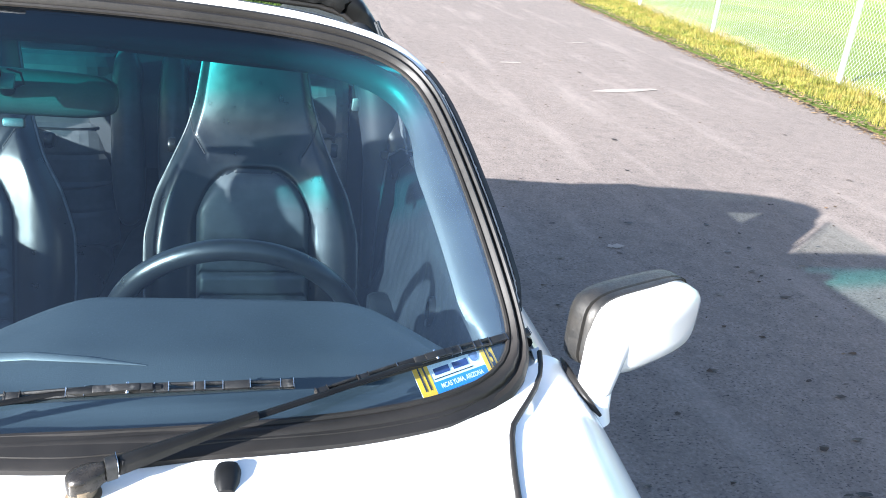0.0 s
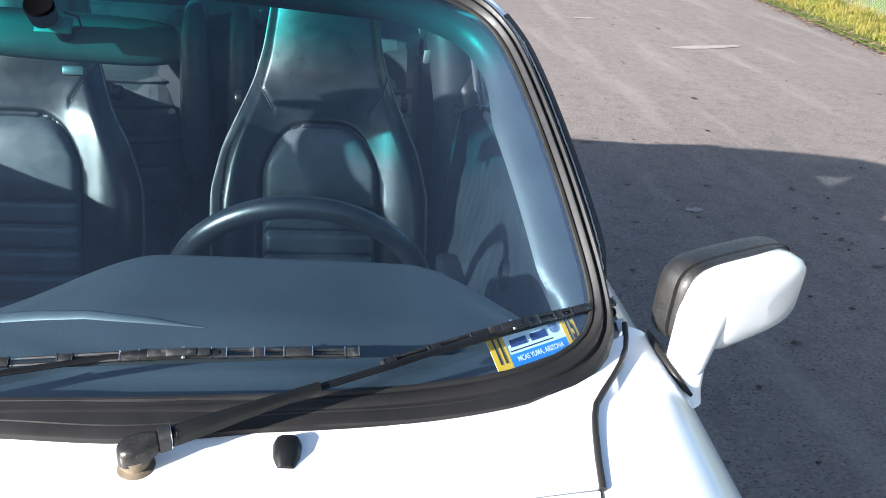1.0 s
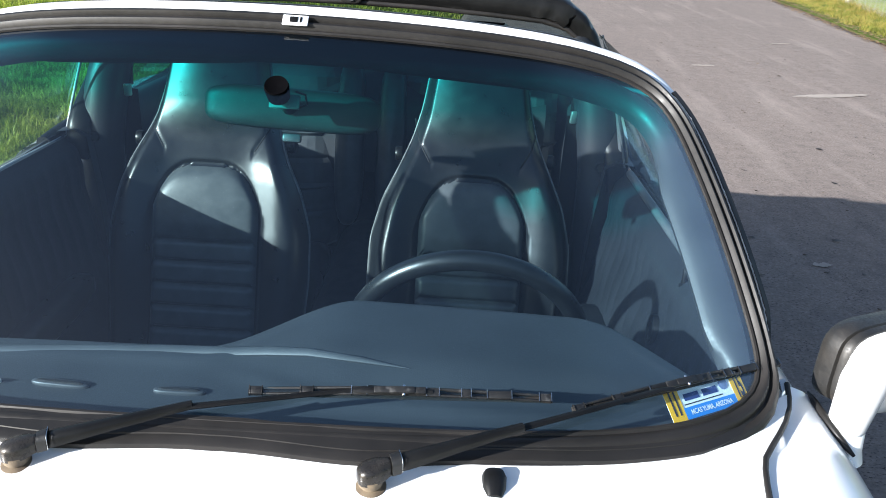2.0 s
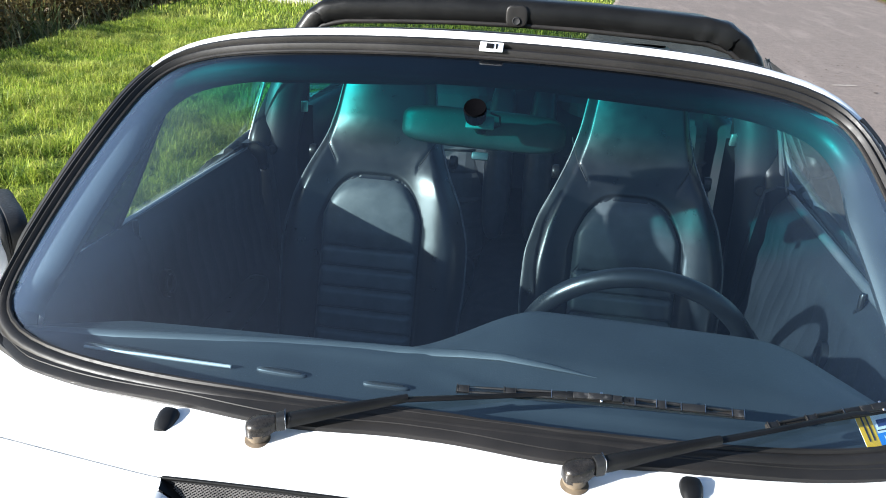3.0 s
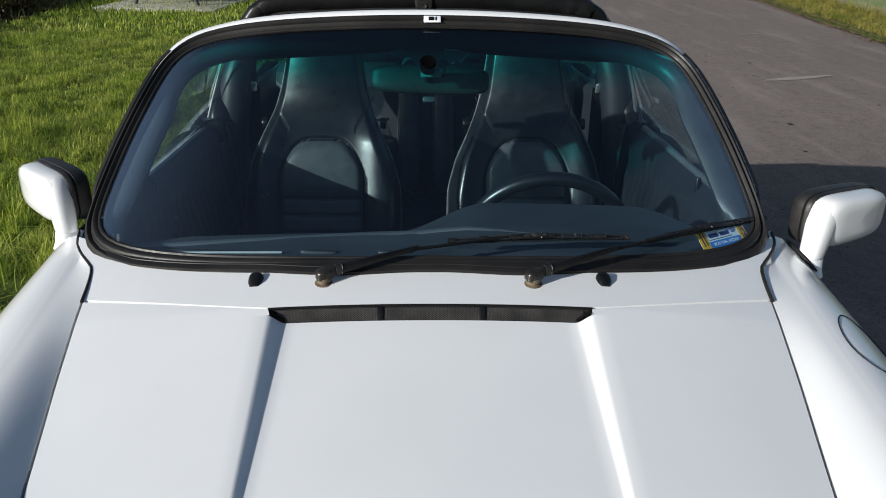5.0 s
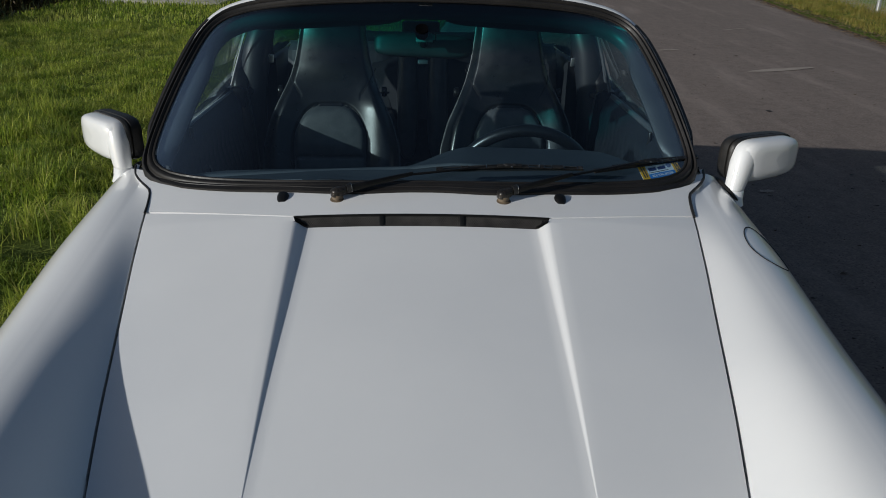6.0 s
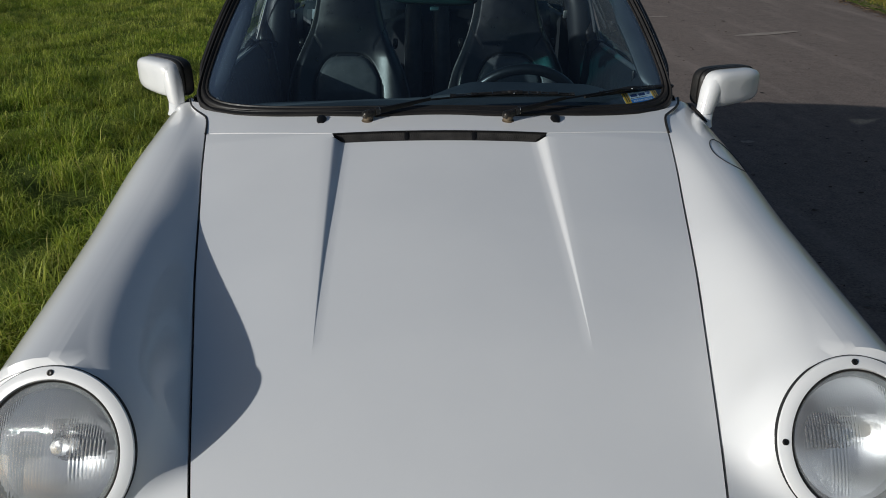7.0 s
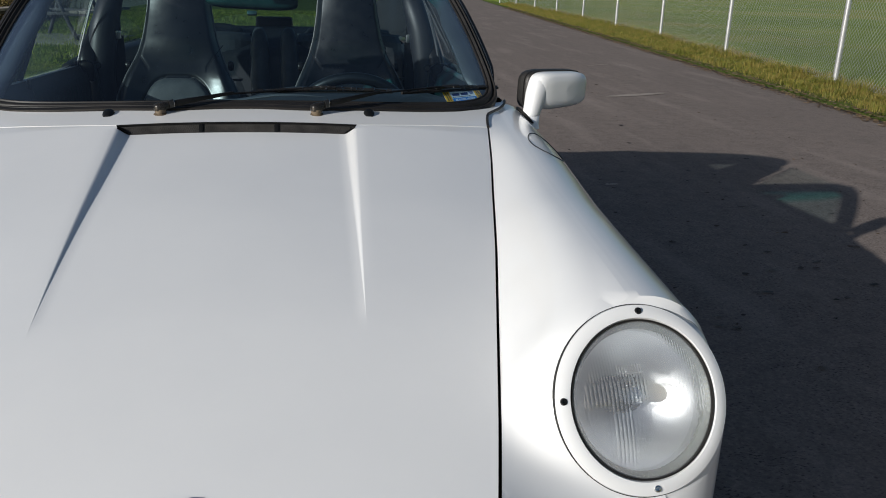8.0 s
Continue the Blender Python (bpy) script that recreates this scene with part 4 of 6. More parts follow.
def build_wiper(pivot, elbow, join, b0, b1):
    piv, elb, jn, p0, p1 = (Vector(p) for p in (pivot, elbow, join, b0, b1))
    d = (elb - piv).normalized()
    side = Vector((0, 0, 1)).cross(d).normalized()
    reach = (elb - piv).length

    def ribbon(name, stations, mat, parent, label=""):
        """A bar of rounded section along the arm: stations of (metres from the pivot, half width, height, lift)."""
        rows = []
        for l, w, h, up in stations:
            c = piv + d * l + Vector((0, 0, up))
            rows.append([c + side * (w * a) + Vector((0, 0, h * b)) for a, b in ((-1, -0.5), (-1, 0.45), (-0.82, 0.82), (-0.4, 1), (0, 1.03), (0.4, 1), (0.82, 0.82), (1, 0.45), (1, -0.5), (0, -0.5))])
        me = surface(name, rows, wrap_m=True, sharp=48)
        bm = bmesh.new()
        bm.from_mesh(me)
        bmesh.ops.holes_fill(bm, edges=bm.edges[:], sides=0)
        bm.to_mesh(me)
        bm.free()
        return part(name, me, mat, parent, label)

    head = [(-0.0135, 0.0030, 0.005, 0.015), (-0.0128, 0.0062, 0.0080, 0.015), (-0.0105, 0.0094, 0.0098, 0.015), (-0.0060, 0.0118, 0.0108, 0.015), (0.0, 0.0126, 0.0112, 0.015), (0.0070, 0.0118, 0.0112, 0.0152), (0.0125, 0.0098, 0.0104, 0.0155), (0.0160, 0.0080, 0.0092, 0.0160), (0.0210, 0.0074, 0.0086, 0.0165)]
    wiper = ribbon("wiper", head, CAP, car, "black windscreen wiper with a weathered pivot cap")
    part("collar", spun("collar", [(0.008, 0.014), (0.0118, 0.013), (0.0122, 0.006), (0.0105, 0.005), (0.0105, 0.003), (0.0150, 0.0015), (0.0168, -0.003), (0.0178, -0.016)], piv + Vector((0, 0, 0.0)), (0, -0.12, 1), 28), RUST, wiper, "rusty pivot collar")
    ribbon("hinge", [(0.0190, 0.0082, 0.0088, 0.0172), (0.0194, 0.0090, 0.0102, 0.0172), (0.0280, 0.0092, 0.0106, 0.0175), (0.0286, 0.0084, 0.0094, 0.0175)], WORN_BLACK, wiper, "worn metal hinge of the arm")
    loop = []
    for a, b in ((-1.02, -0.4), (-1.03, 0.5), (-0.8, 0.92), (0.8, 0.92), (1.03, 0.5), (1.02, -0.4)):
        loop.append(piv + d * 0.0288 + Vector((0, 0, 0.0178)) + side * (0.0090 * a) + Vector((0, 0, 0.0107 * b)))
    part("hinge_edge", tube_mesh("hinge_edge", loop, 0.0005, 6), CHROME, wiper, "bright bare metal edge of the hinge")
    ribbon("arm", [(0.0275, 0.0074, 0.0080, 0.0172), (0.0360, 0.0078, 0.0082, 0.0175), (0.0550, 0.0076, 0.0074, 0.0180), (0.55 * reach, 0.0064, 0.0060, 0.0188), (0.8 * reach, 0.0054, 0.0050, 0.0193), (reach, 0.0044, 0.0042, 0.0195), (reach + 0.0008, 0.0036, 0.0030, 0.0195)], TRIM, wiper)
    start = elb + Vector((0, 0, 0.0195))
    part("rod", tube_mesh("rod", [start - d * 0.01, start.lerp(jn + Vector((0, 0, 0.012)), 0.5), jn + Vector((0, 0, 0.014)), jn + (jn - start).normalized() * 0.02 + Vector((0, 0, 0.012))], [0.0046, 0.0040, 0.0037, 0.0034], 8, flat=0.55), TRIM, wiper)
    bd = (p1 - p0)
    along = bd.normalized()
    up = Vector((0, -0.55, 0.83))
    across = up.cross(along).normalized()
    m = Matrix((along, across, up)).transposed().to_4x4()

    def spot(f, lift):
        out = m.copy()
        out.translation = p0 + bd * f + up * lift
        return out

    rise = lambda f: 0.0065 + 0.0075 * (1 - (2 * f - 1) ** 2)
    blade = part("blade", tube_mesh("blade", [p0 + bd * f + up * 0.005 for f in np.linspace(0, 1, 9)], 0.0046, 8, flat=0.55, up=up), RUBBER, wiper, "black rubber wiper blade")
    # pressed-steel yokes: a long middle one, a short one at each end, each with two rails
    for f0, f1, lift, half in ((0.18, 0.82, 0.0022, 0.0034), (0.04, 0.36, 0.0, 0.0030), (0.64, 0.96, 0.0, 0.0030)):
        for q in (-1, 1):
            bow = [(f, math.sin(math.pi * (f - f0) / (f1 - f0))) for f in np.linspace(f0, f1, 13)]
            part("rail", tube_mesh("rail", [p0 + bd * f + up * (rise(f) + lift * h) + across * (q * half) for f, h in bow], [0.0009] + [0.0015] * 11 + [0.0009], 6), WORN_BLACK, blade)
    part("yoke", tube_mesh("yoke", [p0 + bd * f + up * (rise(f) + 0.003) for f in np.linspace(0.34, 0.60, 9)], [0.0028] + [0.0046] * 7 + [0.0028], 8, flat=0.55, up=up), PLASTIC, blade)
    for f, l in ((0.025, 0.013), (0.19, 0.013), (0.36, 0.016), (0.60, 0.013), (0.71, 0.010), (0.82, 0.026), (0.975, 0.013)):
        part("clip", block("clip", (l, 0.0088, 0.0050), spot(f, rise(f) + 0.0008), 0.0012), WORN_BLACK, blade)
        # bare edges of the pressed clip
        for e in (-0.5, 0.5):
            c, w, t = p0 + bd * f + along * (l * e) + up * (rise(f) + 0.0010), across * 0.0047, up * 0.0030
            part("clip_edge", tube_mesh("clip_edge", [c - w - t, c - w + t, c + w + t, c + w - t], 0.00045, 5), CHROME if f > 0.3 else CAP, blade, "thin bare metal edge")
    for f, l, hgt in ((0.44, 0.020, 0.004), (0.50, 0.026, 0.006), (0.555, 0.014, 0.004)):
        part("joint", block("joint", (l, 0.0074, hgt), spot(f, rise(f) + 0.0046), 0.0010), WORN_BLACK, blade)
    part("joint_pin", spun("joint_pin", [(0.0, 0.0058), (0.0013, 0.0058), (0.0016, 0.0052), (0.0016, -0.0052), (0.0013, -0.0058), (0.0, -0.0058)], p0 + bd * 0.505 + up * (rise(0.505) + 0.005), across, 12), CHROME, blade)


def build_nozzle(x):
    rows = []
    for f, w, h in ((-0.0165, 0.0064, 0.0), (-0.0160, 0.0072, 0.0030), (-0.0060, 0.0112, 0.0086), (0.0060, 0.0124, 0.0100), (0.0115, 0.0108, 0.0090), (0.0145, 0.0082, 0.0050), (0.0150, 0.0072, 0.0)):
        y = 0.077 + f
        z = hood_z(x, y) - 0.001
        rows.append([(x + w * a, y, z + h * q) for a, q in ((-1, -0.05), (-0.98, 0.35), (-0.78, 0.78), (-0.45, 1), (0, 1.04), (0.45, 1), (0.78, 0.78), (0.98, 0.35), (1, -0.05))])
    part("washer_nozzle", surface("washer_nozzle", rows, sharp=32), PLASTIC, car, "black plastic washer nozzle")


build_screen()
build_wiper((-0.171, 0.0645, 0.852), (-0.02, 0.118, 0.872), (0.155, 0.158, 0.884), (0.029, 0.152, 0.886), (0.345, 0.174, 0.884))
build_wiper((0.1645, 0.061, 0.852), (0.309, 0.108, 0.876), (0.46, 0.183, 0.886), (0.365, 0.155, 0.884), (0.627, 0.285, 0.880))
build_nozzle(-0.283)
build_nozzle(0.283)


# ---- mirrors, lamps, badge ----
def build_side_mirror(s, centre, yaw, foot):
    base = pose(*centre, 0, 2, yaw)
    flip = Matrix.Diagonal((s, 1, 1, 1))
    hw, hh = 0.098, 0.047

    def ring(sc, d, cut=True):
        out = []
        for k in range(44):
            a = 2 * math.pi * k / 44
            c, q = math.cos(a), math.sin(a)
            r = (abs(c) ** 4.5 + abs(q) ** 4.5) ** (-1 / 4.5)
            px, pz = hw * sc * r * c, hh * sc * r * q
            if cut and q < 0:
                pz *= 1 - 0.16 * (px / hw)
            out.append((px, 0.036 * d + 0.010 * max(0.0, px / hw) ** 2 * (d < 0.3), pz))
        return out

    def finish(name, steps, mat, parent, label="", cut=True):
        me = surface(name, [ring(sc, d, cut) for d, sc in steps], wrap_m=True, sharp=50)
        me.transform(flip @ base)
        return part(name, me, mat, parent, label)

    shell = finish("side_mirror", ((-1.0, 0.0), (-1.0, 0.45), (-0.97, 0.72), (-0.86, 0.87), (-0.62, 0.96), (-0.2, 0.99), (0.35, 1.0), (0.4, 0.98)), PAINT, car, "white door mirror with a black rim")
    finish("mirror_rim", ((0.12, 0.95), (0.12, 1.035), (0.22, 1.06), (0.36, 1.06), (0.40, 1.01), (0.46, 1.01), (0.5, 1.06), (0.85, 1.07), (1.15, 1.045), (1.25, 1.0), (1.2, 0.92), (1.1, 0.0)), OLD_RUBBER, shell, "black rubber rim")
    part("mirror_glass", rounded_slab("mirror_glass", 0.088, 0.042, 0.002, 4.5, 40, flip @ base @ pose(0, 0.0455, 0)), MIRROR_GLASS, shell)
    # column that carries the shell down to its foot on the door
    head = base @ Vector((-0.066, -0.006, 0.036))
    turn = Matrix.Rotation(radians(yaw), 3, "Z")
    f = Vector(foot)
    rows = []
    for t, wx, wy in ((-0.06, 0.012, 0.010), (-0.02, 0.024, 0.019), (0.1, 0.030, 0.024), (0.35, 0.030, 0.024), (0.6, 0.0255, 0.022), (0.8, 0.0225, 0.020), (0.83, 0.0222, 0.0198), (0.84, 0.0212, 0.0188), (0.85, 0.0224, 0.020), (1.0, 0.024, 0.024), (1.1, 0.026, 0.03)):
        c = head.lerp(f, t)
        ring_pts = [turn @ Vector((wx * math.cos(a) * (abs(math.cos(a)) + 1e-6) ** -0.18, wy * math.sin(a) * (abs(math.sin(a)) + 1e-6) ** -0.18, 0)) for a in np.linspace(0.01, 2 * math.pi + 0.01, 29)[:-1]]
        rows.append([(s * (c.x + q.x), c.y + q.y, c.z + q.z) for q in ring_pts])
    part("mirror_foot", surface("mirror_foot", rows, wrap_m=True, flip=s < 0, sharp=60), PAINT, shell)
    line = ((-0.019, 0.062, 0.030), (-0.021, 0.040, 0.031), (-0.019, 0.018, 0.028), (-0.013, -0.008, 0.021), (-0.005, -0.021, 0.012), (0.004, -0.029, 0.004)) if s > 0 else ((-0.020, 0.075, 0.012), (-0.016, 0.052, 0.012), (-0.014, 0.028, 0.010), (-0.012, 0.004, 0.006), (-0.008, -0.018, 0.002), (0.0, -0.032, -0.006))
    part("foot_gasket", tube_mesh("foot_gasket", [(s * (f.x + dx), f.y + dy, f.z + dz) for dx, dy, dz in line], [0.002, 0.0042, 0.0048, 0.0048, 0.004, 0.002], 8), RUBBER, shell, "black rubber gasket")


def lens_relief(px, py):
    """Height of the moulded ribs on the lens at a place given in parts of its radius."""
    r = math.hypot(px, py)
    fine, wide = abs(math.sin(px * math.pi / 0.036)), abs(math.sin(px * math.pi / 0.052))
    if r > 0.86:
        return 0.0009 * abs(math.sin(math.atan2(py, px) * 46)) * (0.25 if py > 0.5 and abs(px) > 0.2 else 1.0)
    if py > 0.28:
        return 0.0009 * fine if not -0.06 < px < 0.28 else 0.0002 * fine
    if py > -0.02 and px < -0.02:
        return 0.0006 + 0.0010 * wide
    if px > 0.36 and py > -0.26:
        return 0.0007 + 0.0013 * wide
    if -0.52 < px < -0.28:
        return 0.0010 * wide
    return 0.00012 * wide


def build_headlight(s):
    axis = Vector((s * LAMP_N.x, LAMP_N.y, LAMP_N.z))
    c = Vector((s * LAMP.x, LAMP.y, LAMP.z)) + axis * 0.002
    ring = part("headlight", spun("headlight", [(0.1174, -0.016), (0.1186, -0.001), (0.1176, 0.0026), (0.1135, 0.0044), (0.106, 0.0066), (0.1010, 0.0066), (0.0988, 0.003), (0.0978, -0.02)], c, axis, 80), PAINT, car, "round headlight with a white painted ring")
    part("ring_gasket", spun("ring_gasket", [(0.1184, -0.008), (0.1194, -0.0014), (0.1186, -0.0002)], c, axis, 80), GAP, ring)
    part("lens_gasket", spun("lens_gasket", [(0.0992, 0.004), (0.0984, 0.0058), (0.0968, 0.0050), (0.0950, -0.003)], c, axis, 80), RUBBER, ring)
    x = Vector((LAMP_N.y * -1, s * LAMP_N.x, 0)).normalized()
    y = axis.cross(x)
    y = -y if y.z < 0 else y
    # lens: upright columns clipped to the disc, ribs in blocks and a plain lower field
    big = 0.0972
    rows = []
    for i in range(361):
        px = -1 + 2 * i / 360
        tall = math.sqrt(max(0.0, 1 - px * px))
        row = []
        for k in range(65):
            py = tall * (-1 + 2 * k / 64)
            r2 = min(1.0, px * px + py * py)
            h = 0.026 * math.sqrt(1 - 0.86 * r2) - 0.0075 + lens_relief(px, py) * (1 - r2 ** 8)
            row.append(c + x * (px * big) + y * (py * big) + axis * h)
        rows.append(row)
    lens = surface("lens", rows, sharp=0)
    if Vector(lens.polygons[7000].normal).dot(axis) < 0:
        lens.flip_normals()
    part("lens", lens, LENS, ring, "fluted clear glass lens").visible_shadow = False
    part("reflector", spun("reflector", [(0.0975, -0.006), (0.0885, -0.030), (0.071, -0.055), (0.046, -0.076), (0.02, -0.087), (0.0, -0.088)], c, axis, 56), REFLECTOR, ring)
    part("reflector_rim", spun("reflector_rim", [(0.0968, 0.0), (0.0905, -0.004), (0.0860, -0.010), (0.0872, -0.024)], c, axis, 72), RIM_GREY, ring, "dull grey rim behind the glass")
    part("bulb_cap", spun("bulb_cap", [(0.0, -0.02), (0.009, -0.021), (0.012, -0.026), (0.0125, -0.034), (0.011, -0.04), (0.0135, -0.046), (0.013, -0.06), (0.01, -0.09)], c + y * 0.006, axis, 24), CHROME, ring)
    part("bulb_shield", block("bulb_shield", (0.026, 0.020, 0.004), Matrix.Translation(c + axis * -0.03 + y * 0.036), 0.001), ALUMINIUM, ring)
    part("bulb_socket", spun("bulb_socket", [(0.018, -0.05), (0.022, -0.058), (0.024, -0.075), (0.024, -0.085)], c + y * 0.006, axis, 28), GREY_BACK, ring)
    for d in (y + x * 0.085 * s, x * -1 + y * 0.085, y * -1 - x * 0.02 * s):
        p = c + d * 0.1090 + axis * 0.0062
        low = d.z < -0.5
        part("screw", spun("screw", [(0.0, 0.0004), (0.0022, 0.0006), (0.0026, 0.0016), (0.0042, 0.0012), (0.0047, -0.001)], p, axis, 18), CHROME if low else PLASTIC, ring, "bright trim screw" if low else "dark trim screw")


def build_badge():
    """Shield badge at the nose of the hood, plain fields of colour."""
    def shield(w, h, lift):
        pts = [(-w, h), (-0.5 * w, h * 1.04), (0, h * 0.98), (0.5 * w, h * 1.04), (w, h), (w * 1.0, 0.1 * h), (0.8 * w, -0.45 * h), (0.45 * w, -0.8 * h), (0, -h), (-0.45 * w, -0.8 * h), (-0.8 * w, -0.45 * h), (-w, 0.1 * h)]
        top = [(x, -1.027 + y * 0.98, hood_z(x, -1.027 + y) + lift) for x, y in pts]
        low = [(x * 1.04, y, z - lift) for x, y, z in top]
        n = len(pts)
        return mesh_of("shield", top + low, [tuple(range(n))[::-1]] + [(i, (i + 1) % n, n + (i + 1) % n, n + i) for i in range(n)], False)
    badge = part("hood_badge", shield(0.0262, 0.031, 0.004), ALUMINIUM, car, "small shield badge in gold, black and red")
    part("badge_field", shield(0.0220, 0.0285, 0.005), INK, badge)
    for bx, by, w, mat in ((-0.0110, 0.009, 0.015, GOLD), (0.0110, 0.009, 0.015, RED), (-0.0105, -0.004, 0.014, RED), (0.0100, -0.004, 0.013, GOLD), (0.0, -0.0165, 0.014, GOLD)):
        part("badge_patch", block("badge_patch", (w, 0.0085, 0.0012), pose(bx, -1.027 + by, hood_z(bx, -1.027 + by) + 0.0052, 8), 0.0004), mat, badge)
    for k in range(7):
        part("letter_bar", block("letter_bar", (0.003, 0.005, 0.0008), pose(-0.0150 + 0.005 * k, -1.0075, hood_z(0, -1.0075) + 0.0062, 8), 0.0002), ALUMINIUM, badge)


for side in (-1, 1):
    build_side_mirror(side, *(((0.796, 0.318, 0.877), 27, (0.706, 0.247, 0.800)) if side > 0 else ((0.768, 0.452, 0.880), 46, (0.705, 0.365, 0.805))))
    build_headlight(side)
build_badge()


# ---- targa bar and rear window ----
ARCH = [(0.640, 0.80), (0.626, 0.88), (0.604, 0.97), (0.575, 1.05), (0.545, 1.11), (0.515, 1.15), (0.475, 1.178), (0.42, 1.19), (0.3, 1.197), (0.15, 1.203), (0.0, 1.205)]
ARCH = ARCH + [(-x, z) for x, z in ARCH[-2::-1]]


def arch_points(n, shrink=0.0):
    pts = np.array(ARCH)
    d = np.r_[0, np.cumsum(np.hypot(*np.diff(pts, axis=0).T))]
    t = np.linspace(0, d[-1], n)
    x, z = np.interp(t, d, pts[:, 0]), np.interp(t, d, pts[:, 1])
    return [(a * (1 - shrink * 1.6), b - shrink) for a, b in zip(x, z)]


def build_bar():
    prof = [(1.305, -0.056), (1.291, -0.055), (1.284, -0.049), (1.281, -0.036), (1.282, -0.018), (1.287, -0.007), (1.30, -0.001), (1.33, 0.0), (1.40, -0.004), (1.435, -0.012), (1.44, -0.03), (1.42, -0.045), (1.36, -0.052)]
    n = 145
    rows = []
    for dy, ins in prof:
        ring = []
        for k, (x, z) in enumerate(arch_points(n)):
            # inwards across the arch; uprights lean forwards at the sill
            q = abs(x) / 0.64
            nx, nz = (-(x / abs(x)) * min(1, max(0, (abs(x) - 0.38) / 0.14)) if x else 0, -1 if abs(x) < 0.5 else -0.35)
            l = math.hypot(nx, nz)
            pull = smooth_step((x - 0.36) / 0.06) * (1 - smooth_step((x - 0.53) / 0.05)) * noise.noise((x * 34, dy * 26, ins * 60))
            ring.append((x + nx / l * -ins, dy + 0.007 * pull - 0.11 * smooth_step((1.02 - z) / 0.17), z + 0.006 * pull + nz / l * -ins))
        rows.append(ring)
    rows.append(rows[0])
    bar = part("targa_bar", surface("targa_bar", rows, sharp=50), TRIM, car, "black vinyl-covered roll bar behind the seats")
    part("bar_seal", tube_mesh("bar_seal", [(x * 0.985, 1.29, z - 0.056) for x, z in arch_points(61)[12:-12]], 0.006, 8), RUBBER, bar, "thin black rubber bead")
    plate = part("latch_plate", rounded_slab("latch_plate", 0.025, 0.024, 0.008, 4, 28, pose(-0.009, 1.279, 1.170)), RUBBER, bar, "black roof latch plate")
    part("latch_hole", spun("latch_hole", [(0.0, 0.001), (0.006, 0.0015), (0.008, 0.003), (0.0095, 0.001)], (-0.009, 1.2745, 1.160), (0, -1, 0), 20), GAP, plate)
    # wrap-round rear window down to the deck
    rows = []
    for f in np.linspace(0, 1, 14):
        row = []
        for x, z in arch_points(49, 0.012):
            z = max(z, 0.868)
            yy = 1.42 + (0.57 + 0.14 * (1 - (x / 0.62) ** 2)) * f
            zz = z + (0.868 + 0.02 * (1 - (x / 0.6) ** 2) - z) * f ** 1.5
            row.append((x * (1 - 0.10 * f), yy, zz))
        rows.append(row)
    part("rear_window", surface("rear_window", rows, sharp=0), REAR_GLASS, car, "wrap-round rear window glass")
    part("rear_window_seal", tube_mesh("rear_window_seal", [p for p in rows[-1]], 0.012, 8), RUBBER, car)
    part("brake_light", block("brake_light", (0.16, 0.05, 0.15), pose(-0.008, 2.02, 0.89), 0.012), TRIM, car, "dark box at the foot of the rear window")
    rows = []
    for y, z in ((1.71, 0.62), (1.715, 0.815), (1.73, 0.842), (1.78, 0.862), (1.85, 0.886), (1.93, 0.912), (1.99, 0.926), (2.01, 0.920), (2.015, 0.82)):
        rows.append([(x, y, z - 0.10 * max(0.0, abs(x) - 0.36) ** 1.2) for x in np.linspace(-0.50, 0.50, 21)])
    shelf = part("parcel_shelf", surface("parcel_shelf", rows, flip=True, sharp=60), VINYL, car, "black rear shelf under the rear window")
    for s in (-1, 1):
        m = Matrix.Translation((s * 0.25, 1.865, 0.892)) @ Matrix.Rotation(radians(17), 4, "X") @ Matrix.Diagonal((1.0, 0.55, 1.0, 1.0))
        me = spun("speaker_housing", [(0.0, 0.030), (0.055, 0.030), (0.060, 0.034), (0.100, 0.034), (0.112, 0.030), (0.120, 0.020), (0.130, 0.010), (0.132, -0.012)], (0, 0, 0), (0, 0, 1), 44)
        me.transform(m)
        part("speaker_housing", me, VINYL, shelf, "raised oval loudspeaker housing")


